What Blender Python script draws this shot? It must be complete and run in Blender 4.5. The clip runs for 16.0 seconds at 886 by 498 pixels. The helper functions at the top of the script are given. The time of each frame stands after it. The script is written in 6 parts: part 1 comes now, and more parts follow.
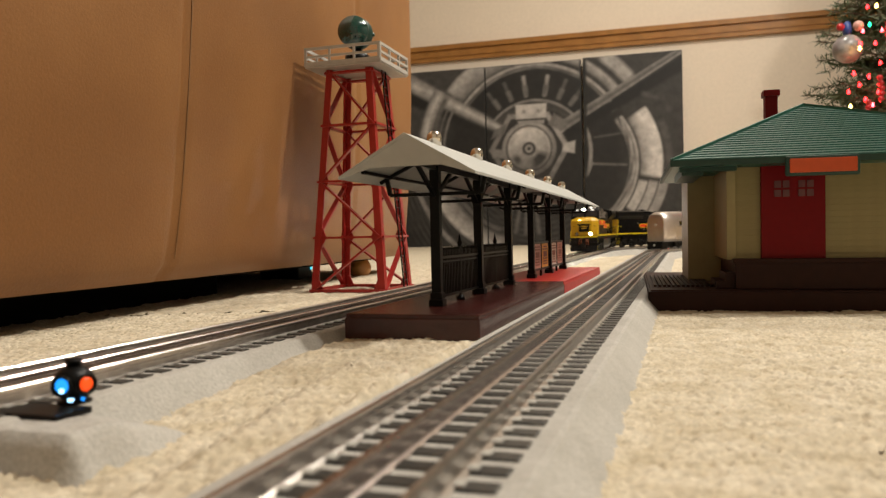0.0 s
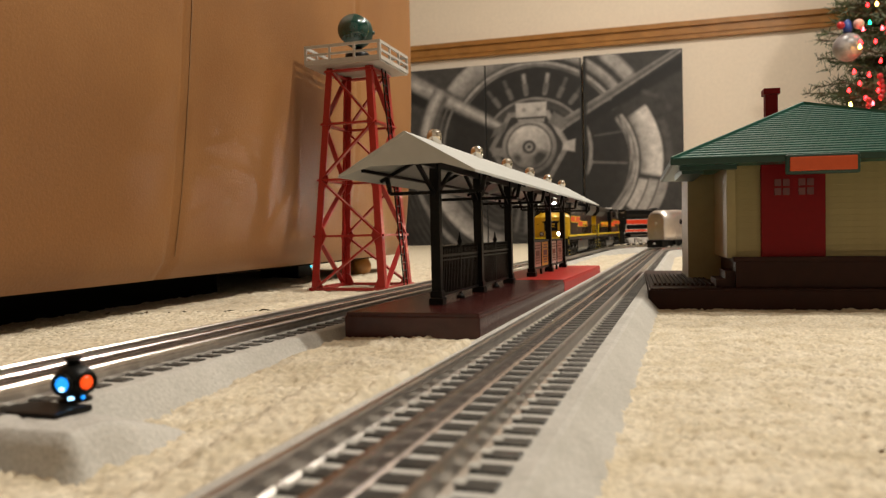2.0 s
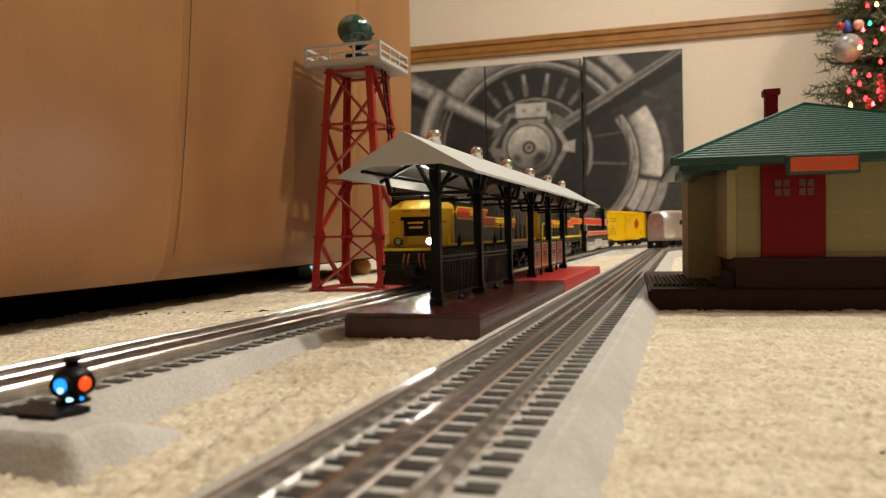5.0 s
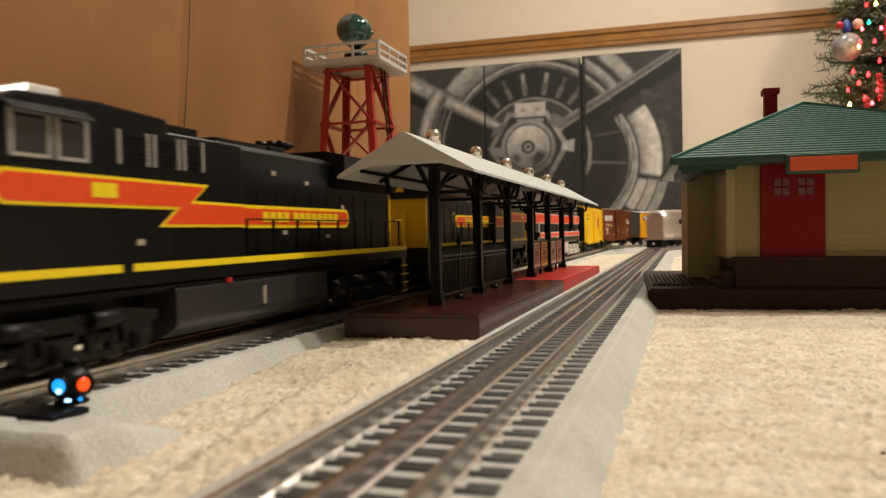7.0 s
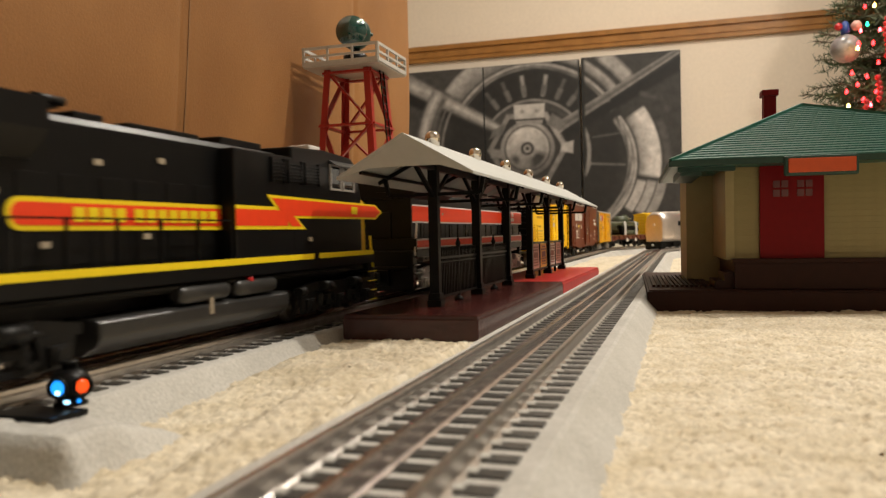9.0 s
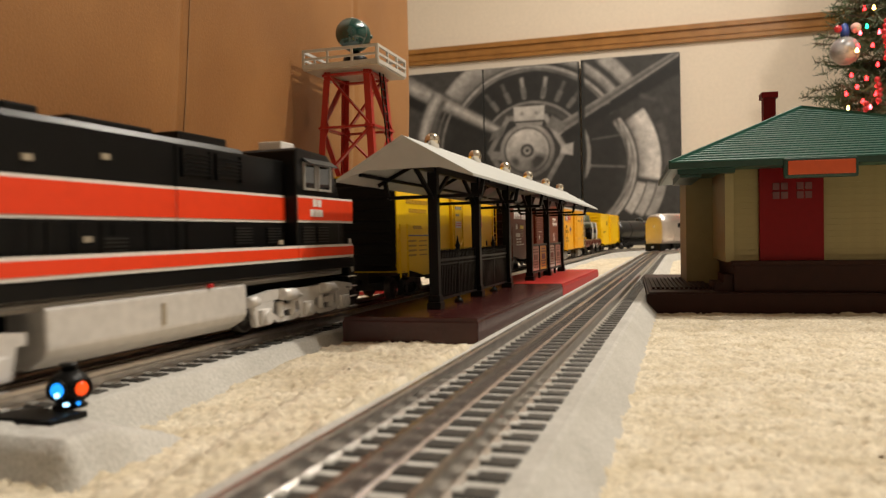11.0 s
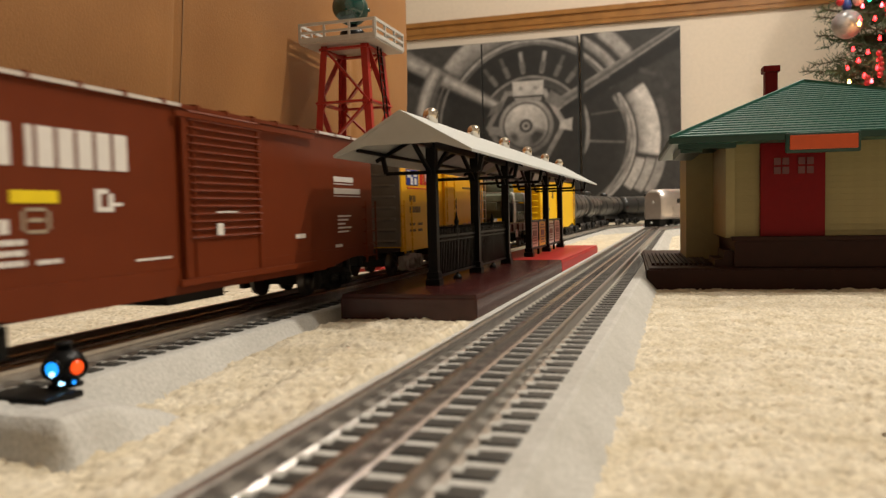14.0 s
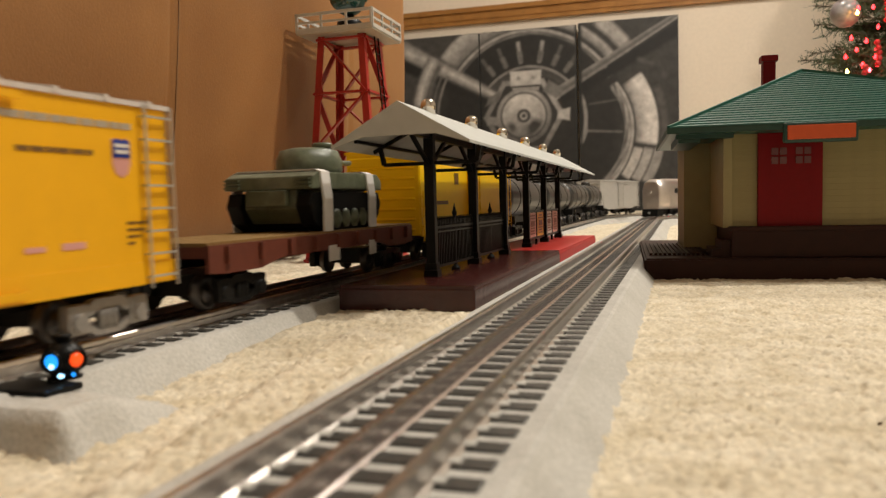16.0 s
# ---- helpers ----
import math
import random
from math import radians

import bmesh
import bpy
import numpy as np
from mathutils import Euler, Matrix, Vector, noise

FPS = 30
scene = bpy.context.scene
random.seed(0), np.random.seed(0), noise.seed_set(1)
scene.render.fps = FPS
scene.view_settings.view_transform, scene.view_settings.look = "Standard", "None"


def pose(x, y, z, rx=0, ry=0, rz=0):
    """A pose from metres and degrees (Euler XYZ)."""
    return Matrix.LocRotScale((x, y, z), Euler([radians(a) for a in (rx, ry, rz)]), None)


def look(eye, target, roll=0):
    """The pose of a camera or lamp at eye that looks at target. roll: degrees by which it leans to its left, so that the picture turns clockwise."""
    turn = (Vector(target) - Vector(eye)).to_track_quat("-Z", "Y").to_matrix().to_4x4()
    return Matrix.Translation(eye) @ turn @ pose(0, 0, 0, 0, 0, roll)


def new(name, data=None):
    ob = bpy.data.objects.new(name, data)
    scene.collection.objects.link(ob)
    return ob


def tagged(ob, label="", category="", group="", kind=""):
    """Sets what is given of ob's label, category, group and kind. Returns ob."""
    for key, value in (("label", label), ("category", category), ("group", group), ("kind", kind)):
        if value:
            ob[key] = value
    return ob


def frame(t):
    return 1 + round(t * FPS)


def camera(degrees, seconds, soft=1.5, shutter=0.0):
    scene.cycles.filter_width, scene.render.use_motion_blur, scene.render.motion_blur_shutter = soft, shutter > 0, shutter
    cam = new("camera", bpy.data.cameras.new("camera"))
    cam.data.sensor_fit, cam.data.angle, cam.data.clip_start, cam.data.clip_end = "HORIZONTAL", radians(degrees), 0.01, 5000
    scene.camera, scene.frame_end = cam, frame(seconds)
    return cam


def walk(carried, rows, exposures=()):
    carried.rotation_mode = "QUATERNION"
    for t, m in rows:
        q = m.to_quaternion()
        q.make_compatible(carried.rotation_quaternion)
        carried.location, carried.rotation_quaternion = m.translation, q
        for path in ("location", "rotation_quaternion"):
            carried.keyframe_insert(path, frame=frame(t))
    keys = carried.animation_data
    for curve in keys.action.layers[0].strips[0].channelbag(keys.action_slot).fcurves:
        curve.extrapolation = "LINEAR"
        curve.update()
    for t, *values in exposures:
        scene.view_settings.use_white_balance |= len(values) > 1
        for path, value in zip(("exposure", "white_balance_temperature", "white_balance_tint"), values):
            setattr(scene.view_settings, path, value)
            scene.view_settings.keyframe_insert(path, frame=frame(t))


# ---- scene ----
cam = camera(60.28, 16.0, soft=1.23, shutter=0.4)
cam.data.dof.use_dof, cam.data.dof.focus_distance, cam.data.dof.aperture_fstop = True, 0.62, 18.0
PATH = [(0.0, pose(0, 0, 0.066, 88.87, 1.3, -0.03)), (0.5, pose(0, 0, 0.066, 88.86, 1.3, -0.03)), (1.0, pose(0, 0, 0.066, 88.815, 1.28, -0.035)), (1.5, pose(0, 0, 0.066, 88.785, 1.28, -0.033)),
        (2.0, pose(0, 0, 0.066, 88.75, 1.3, -0.026)), (2.5, pose(0, 0.0002, 0.066, 88.742, 1.3, -0.024)), (3.0, pose(0.0001, 0.0004, 0.066, 88.75, 1.32, -0.012)), (3.5, pose(0.0001, 0.0004, 0.066, 88.84, 1.33, -0.01)),
        (4.0, pose(0.0001, 0.0003, 0.066, 88.85, 1.31, -0.018)), (6.5, pose(0.0001, 0.0016, 0.0661, 88.707, 1.33, -0.061)), (7.0, pose(0, 0.0014, 0.0662, 88.75, 1.34, -0.09)), (7.5, pose(0.0001, 0.0013, 0.0664, 88.765, 1.31, -0.128)),
        (8.0, pose(0.0001, 0.0012, 0.0664, 88.79, 1.31, -0.14)), (8.5, pose(0.0001, 0.0014, 0.0663, 88.86, 1.345, -0.145)), (9.0, pose(0.0001, 0.0013, 0.0662, 88.87, 1.36, -0.145)), (11.5, pose(0.0002, 0.0012, 0.0664, 89.03, 1.345, -0.165)),
        (12.0, pose(0.0001, 0.0016, 0.0663, 88.98, 1.36, -0.19)), (12.5, pose(0.0002, 0.0018, 0.0663, 88.75, 1.385, -0.17)), (13.0, pose(0.0001, 0.002, 0.0663, 88.32, 1.385, -0.188)), (13.5, pose(0, 0.0036, 0.0664, 87.72, 1.39, -0.24)),
        (14.0, pose(0.0001, 0.0048, 0.0665, 87.21, 1.46, -0.268)), (14.5, pose(0.0002, 0.0046, 0.0666, 86.86, 1.525, -0.3)), (15.0, pose(0.0001, 0.0044, 0.0667, 86.73, 1.56, -0.353)), (15.5, pose(0.0002, 0.0046, 0.0669, 86.61, 1.6, -0.395)), (16.0, pose(0.0001, 0.0044, 0.0669, 86.48, 1.615, -0.428))]
walk(cam, PATH, [(0.0, -0.03), (4.0, -0.05), (6.5, 0.03), (9.0, 0.07), (11.5, 0.02), (12.5, -0.06), (14.0, 0.03), (16.0, 0.02)])

# ---- light ----
world = bpy.data.worlds.new("World")
world.use_nodes = True
world.node_tree.nodes["Background"].inputs[0].default_value = (1.0, 0.8, 0.6, 1)
world.node_tree.nodes["Background"].inputs[1].default_value = 0.05
scene.world = world
scene.view_settings.exposure = 0.0


def ceiling_lamp(x, y, z, size, power, target):
    data = bpy.data.lights.new("ceiling_light", "AREA")
    data.shape, data.size, data.energy, data.color = "DISK", size, power, (1.0, 0.925, 0.80)
    ob = new("ceiling_light", data)
    ob.matrix_world = look((x, y, z), target)
    return ob


ceiling_lamp(0.92, 0.42, 2.33, 0.11, 19, (0.5, 0.5, 0))
ceiling_lamp(1.55, 0.70, 2.33, 0.13, 49, (0.6, 0.6, 0))
ceiling_lamp(0.9, 2.3, 2.33, 0.26, 34, (0.7, 2.0, 0))

# ---- materials ----


def material(name, colour, rough=0.5, metal=0.0, grain=0.0, scale=200.0, bump=0.0, spread=0.0, bscale=None, emit=None, power=0.0, second=None, sscale=8.0, coat=0.0, trans=0.0):
    """Base colour varied by fine and coarse noise, with relief, and a shift for each object."""
    m = bpy.data.materials.new(name)
    m.use_nodes = True
    nt = m.node_tree
    b = nt.nodes["Principled BSDF"]
    b.inputs["Base Color"].default_value = (*colour, 1)
    b.inputs["Roughness"].default_value = rough
    b.inputs["Metallic"].default_value = metal
    b.inputs["Coat Weight"].default_value = coat
    b.inputs["Transmission Weight"].default_value = trans
    tc = nt.nodes.new("ShaderNodeTexCoord")
    src = None
    if grain or second:
        n1 = nt.nodes.new("ShaderNodeTexNoise")
        n1.inputs["Scale"].default_value, n1.inputs["Detail"].default_value = scale, 4
        nt.links.new(tc.outputs["Object"], n1.inputs["Vector"])
        n2 = nt.nodes.new("ShaderNodeTexNoise")
        n2.inputs["Scale"].default_value, n2.inputs["Detail"].default_value = sscale, 3
        nt.links.new(tc.outputs["Object"], n2.inputs["Vector"])
        ramp = nt.nodes.new("ShaderNodeMapRange")
        ramp.inputs[1].default_value, ramp.inputs[2].default_value = 0.35, 0.65
        nt.links.new(n2.outputs[0], ramp.inputs[0])
        mix = nt.nodes.new("ShaderNodeMix")
        mix.data_type = "RGBA"
        mix.inputs[6].default_value = (*colour, 1)
        mix.inputs[7].default_value = (*(second or [c * (1 - 0.5 * grain) for c in colour]), 1)
        nt.links.new(ramp.outputs[0], mix.inputs[0])
        hsv = nt.nodes.new("ShaderNodeHueSaturation")
        val = nt.nodes.new("ShaderNodeMapRange")
        val.inputs[1].default_value, val.inputs[2].default_value = 0.3, 0.7
        val.inputs[3].default_value, val.inputs[4].default_value = 1 - grain, 1 + grain
        nt.links.new(n1.outputs[0], val.inputs[0])
        nt.links.new(val.outputs[0], hsv.inputs["Value"])
        nt.links.new(mix.outputs[2], hsv.inputs["Color"])
        src = hsv.outputs[0]
    if spread:
        info = nt.nodes.new("ShaderNodeObjectInfo")
        mr = nt.nodes.new("ShaderNodeMapRange")
        mr.inputs[3].default_value, mr.inputs[4].default_value = 1 - spread, 1 + spread
        nt.links.new(info.outputs["Random"], mr.inputs[0])
        h2 = nt.nodes.new("ShaderNodeHueSaturation")
        h2.inputs["Color"].default_value = (*colour, 1)
        if src:
            nt.links.new(src, h2.inputs["Color"])
        nt.links.new(mr.outputs[0], h2.inputs["Value"])
        src = h2.outputs[0]
    if src:
        nt.links.new(src, b.inputs["Base Color"])
    if bump:
        nb = nt.nodes.new("ShaderNodeTexNoise")
        nb.inputs["Scale"].default_value, nb.inputs["Detail"].default_value = bscale or scale, 5
        nt.links.new(tc.outputs["Object"], nb.inputs["Vector"])
        bp = nt.nodes.new("ShaderNodeBump")
        bp.inputs["Strength"].default_value, bp.inputs["Distance"].default_value = bump, 0.001
        nt.links.new(nb.outputs[0], bp.inputs["Height"])
        nt.links.new(bp.outputs[0], b.inputs["Normal"])
    if emit:
        b.inputs["Emission Color"].default_value = (*emit, 1)
        b.inputs["Emission Strength"].default_value = power
    return m


M = {}
M["carpet"] = material("carpet", (0.645, 0.57, 0.445), 0.95, grain=0.16, scale=420, second=(0.545, 0.465, 0.335), sscale=60)
M["roadbed"] = material("roadbed", (0.48, 0.46, 0.425), 0.85, grain=0.12, scale=700, bump=0.45, second=(0.41, 0.39, 0.355), sscale=40)
M["tie"] = material("tie", (0.040, 0.037, 0.033), 0.40, grain=0.3, scale=400, spread=0.25)
M["rail"] = material("rail", (0.60, 0.56, 0.53), 0.28, 1.0, grain=0.12, scale=150)
M["dark_rail"] = material("dark_rail", (0.56, 0.49, 0.46), 0.27, 1.0, grain=0.15, scale=150)
M["wall"] = material("wall_paint", (0.86, 0.735, 0.60), 0.8, grain=0.03, scale=60, bump=0.1)
# unseen ceiling and side walls: colours lowered to weaken bounced light
M["ceiling"] = material("ceiling_paint", (0.55, 0.53, 0.50), 0.9, grain=0.03, scale=60)
M["dim_unseen_wall"] = material("dim_unseen_wall_paint", (0.34, 0.30, 0.25), 0.85, grain=0.05, scale=60)
M["oak"] = material("oak", (0.40, 0.185, 0.050), 0.30, grain=0.12, scale=30, second=(0.34, 0.150, 0.040), sscale=12)
M["leather"] = material("leather", (0.31, 0.146, 0.050), 0.46, grain=0.06, scale=500, bump=0.30, bscale=420, second=(0.23, 0.102, 0.034), sscale=5)
M["black"] = material("black_plastic", (0.006, 0.006, 0.006), 0.36, grain=0.2, scale=300)
M["maroon"] = material("maroon_plastic", (0.040, 0.0085, 0.007), 0.27, grain=0.12, scale=120, bump=0.35, bscale=160, second=(0.056, 0.012, 0.010), sscale=20)
M["red"] = material("red_plastic", (0.46, 0.020, 0.016), 0.42, grain=0.06, scale=150)
M["canopy"] = material("grey_roof_plastic", (0.46, 0.47, 0.45), 0.5, grain=0.05, scale=100)
M["chrome"] = material("chrome", (0.8, 0.74, 0.66), 0.15, 1.0, grain=0.03)
M["tower_red"] = material("tower_red", (0.36, 0.020, 0.016), 0.38, grain=0.08, scale=150, bump=0.1)
M["white_plastic"] = material("white_plastic", (0.50, 0.48, 0.45), 0.45, grain=0.05, scale=120)
M["green_glass"] = material("green_lens", (0.002, 0.045, 0.036), 0.06, grain=0.1, coat=1.0)
M["green_roof"] = material("green_shingle", (0.014, 0.105, 0.078), 0.36, grain=0.12, scale=200, spread=0.06)
M["green_dark"] = material("green_trim", (0.006, 0.04, 0.028), 0.45, grain=0.1)
M["cream"] = material("cream_plastic", (0.33, 0.278, 0.142), 0.55, grain=0.05, scale=120, spread=0.03)
M["brown"] = material("brown_base", (0.030, 0.0098, 0.0065), 0.5, grain=0.12, scale=120)
M["door_red"] = material("door_red", (0.16, 0.003, 0.005), 0.5, grain=0.06)
M["orange_sign"] = material("orange_sign", (0.55, 0.075, 0.012), 0.45, grain=0.05)
M["pane"] = material("pane", (0.13, 0.040, 0.042), 0.2)
M["yellow"] = material("yellow_paint", (0.92, 0.575, 0.001), 0.42, grain=0.03, scale=80)
M["box_brown"] = material("box_car_brown", (0.135, 0.024, 0.0055), 0.45, grain=0.05, scale=90)
M["loco_black"] = material("loco_black", (0.0045, 0.0045, 0.0048), 0.33, grain=0.15, scale=120)
M["silver"] = material("silver", (0.55, 0.53, 0.50), 0.4, 0.6, grain=0.08, scale=90)
M["stainless"] = material("stainless", (0.68, 0.61, 0.57), 0.36, 0.9, grain=0.06, scale=90)
M["under"] = material("underframe_black", (0.008, 0.0075, 0.007), 0.45, grain=0.2, scale=200)

for k, v in (("brown", 0.15), ("door_red", 0.15), ("loco_black", 0.22), ("cream", 0.2), ("box_brown", 0.22), ("leather", 0.35), ("yellow", 0.3), ("under", 0.2)):
    M[k].node_tree.nodes["Principled BSDF"].inputs["Specular IOR Level"].default_value = v

# ---- mesh helpers ----


def bm_box(bm, x0, x1, y0, y1, z0, z1, m=None):
    vs = [bm.verts.new(Vector(p) if m is None else m @ Vector(p)) for p in
          ((x0, y0, z0), (x1, y0, z0), (x1, y1, z0), (x0, y1, z0), (x0, y0, z1), (x1, y0, z1), (x1, y1, z1), (x0, y1, z1))]
    for f in ((3, 2, 1, 0), (4, 5, 6, 7), (0, 1, 5, 4), (1, 2, 6, 5), (2, 3, 7, 6), (3, 0, 4, 7)):
        bm.faces.new([vs[i] for i in f])
    return vs


def boxes(*rows, bevel=0.0):
    bm = bmesh.new()
    for r in rows:
        bm_box(bm, *r)
    if bevel:
        bmesh.ops.bevel(bm, geom=bm.edges[:], offset=bevel, segments=2, affect="EDGES", profile=0.6)
    return bm


def prism(pts, a0, a1, axis="y", bevel=0.0):
    """Extrude an outline: for axis y the outline is (x, z), for x it is (y, z), for z it is (x, y)."""
    bm = bmesh.new()
    put = {"y": lambda p, a: (p[0], a, p[1]), "x": lambda p, a: (a, p[0], p[1]), "z": lambda p, a: (p[0], p[1], a)}[axis]
    r0 = [bm.verts.new(put(p, a0)) for p in pts]
    r1 = [bm.verts.new(put(p, a1)) for p in pts]
    n = len(pts)
    bm.faces.new(r0)
    bm.faces.new(r1[::-1])
    for i in range(n):
        bm.faces.new((r0[i], r1[i], r1[(i + 1) % n], r0[(i + 1) % n]))
    bmesh.ops.recalc_face_normals(bm, faces=bm.faces[:])
    if bevel:
        bmesh.ops.bevel(bm, geom=bm.edges[:], offset=bevel, segments=2, affect="EDGES", profile=0.6)
    return bm


def bar(bm, p, q, w, h=None, up=(0, 0, 1)):
    """A square bar from p to q."""
    p, q = Vector(p), Vector(q)
    z = (q - p).normalized()
    x = z.cross(Vector(up))
    if x.length < 1e-4:
        x = z.cross(Vector((0, 1, 0)))
    x.normalize()
    y = z.cross(x)
    h = h or w
    rows = []
    for c in (p, q):
        rows.append([bm.verts.new(c + x * sx * w / 2 + y * sy * h / 2) for sx, sy in ((-1, -1), (1, -1), (1, 1), (-1, 1))])
    a, b = rows
    bm.faces.new(a[::-1])
    bm.faces.new(b)
    for i in range(4):
        bm.faces.new((a[i], a[(i + 1) % 4], b[(i + 1) % 4], b[i]))
    return bm


def bars(*rows):
    bm = bmesh.new()
    for r in rows:
        bar(bm, *r)
    return bm


def lathe(profile, seg=20, m=None):
    """Turn a profile of (radius, height) about z."""
    bm = bmesh.new()
    rings = []
    for r, z in profile:
        rings.append([bm.verts.new((max(r, 1e-5) * math.cos(2 * math.pi * i / seg), max(r, 1e-5) * math.sin(2 * math.pi * i / seg), z)) for i in range(seg)])
    for a, b in zip(rings, rings[1:]):
        for i in range(seg):
            f = bm.faces.new((a[i], a[(i + 1) % seg], b[(i + 1) % seg], b[i]))
            f.smooth = True
    bm.faces.new(rings[0][::-1])
    bm.faces.new(rings[-1])
    if m:
        bm.transform(m)
    return bm


def rod(p, q, r, seg=10):
    p, q = Vector(p), Vector(q)
    m = Matrix.Translation(p) @ (q - p).to_track_quat("Z", "Y").to_matrix().to_4x4()
    return lathe([(r, 0), (r, (q - p).length)], seg, m)


def ball(r, centre=(0, 0, 0), seg=20, squash=1.0):
    n = seg // 2
    return lathe([(r * math.sin(math.pi * i / n), -r * squash * math.cos(math.pi * i / n)) for i in range(n + 1)], seg, Matrix.Translation(centre))


def merge(*bms):
    out = bmesh.new()
    for b in bms:
        me = bpy.data.meshes.new("t")
        b.to_mesh(me)
        out.from_mesh(me)
        bpy.data.meshes.remove(me)
        b.free()
    return out


def mesh_of(name, bm, mat):
    me = bpy.data.meshes.new(name)
    bm.to_mesh(me)
    bm.free()
    me.materials.append(M[mat] if isinstance(mat, str) else mat)
    return me


def part(name, bm, mat, parent=None, label="", m=None):
    ob = new(name, mesh_of(name, bm, mat))
    if parent:
        ob.parent = parent
    if m is not None:
        ob.matrix_basis = m
    return tagged(ob, label) if label else ob


def shared(name, me, parent, m):
    ob = new(name, me)
    ob.parent = parent
    ob.matrix_basis = m
    return ob


def thing(name, m, label, category, group="", kind=""):
    ob = new(name)
    ob.empty_display_size = 0.02
    ob.matrix_basis = m
    return tagged(ob, label, category, group, kind)


# ---- room ----
# the picture wall runs from far behind the leather sofa to the tree
WA = math.degrees(math.atan2(3.62 - 4.0, 1.15 + 0.207))


def wall(name, x0, y0, x1, y1, z0=-0.02, z1=2.4, mat="wall"):
    d = Vector((x1 - x0, y1 - y0, 0))
    bm = boxes((0, d.length, 0, 0.1, z0, z1))
    ob = part(name, bm, mat, m=pose(x0, y0, 0, 0, 0, math.degrees(math.atan2(d.y, d.x))))
    return tagged(ob, "plain painted room wall", "wall", kind="structure")


wdir = Vector((1.357, -0.38, 0)).normalized()
wn = Vector((-wdir.y, wdir.x, 0))
w0 = Vector((-0.207, 4.0, 0)) + wn * 0.06 - wdir * 2.2
w1 = w0 + wdir * 5.6
north = wall("wall_north", w0.x, w0.y, w1.x, w1.y)
# unseen walls added to close the room, dark so that less light bounces
wall("wall_east", w1.x, w1.y, w1.x - 0.28 * 5, w1.y - 5.0, mat="dim_unseen_wall")
wall("wall_south", w1.x - 1.4, w1.y - 5.0, w0.x - 1.4, w0.y - 3.43, mat="dim_unseen_wall")
wall("wall_west", w0.x - 1.4, w0.y - 3.43, w0.x, w0.y, mat="dim_unseen_wall")
tagged(part("ceiling", boxes((-5, 6, -4, 7, 2.4, 2.45)), "ceiling"), "unseen flat ceiling, greyed to cut bounced light", "ceiling", kind="structure")
trim = part("trim", boxes((0.3, 5.5, -0.012, 0, 0.968, 1.035), (0.3, 5.5, -0.022, 0, 1.022, 1.045), (0.3, 5.5, -0.018, 0, 0.962, 0.976), (0.3, 5.5, -0.016, 0, 0.985, 0.992)), "oak",
            m=pose(w0.x, w0.y, 0, 0, 0, math.degrees(math.atan2(wdir.y, wdir.x))))
tagged(trim, "varnished oak chair rail along the wall", "chair rail", kind="structure")
base = part("baseboard", boxes((0, 5.6, -0.012, 0, 0.0, 0.09)), "oak", m=pose(w0.x, w0.y, 0, 0, 0, math.degrees(math.atan2(wdir.y, wdir.x))))
tagged(base, "varnished oak baseboard", "baseboard", kind="structure")
floor = part("floor", boxes((-5, 6, -4, 7, -0.05, 0)), "carpet")
tagged(floor, "cream cut-pile wall-to-wall carpet", "carpet", kind="structure")

# ---- railway tracks ----
TRACK_Z = 0.020


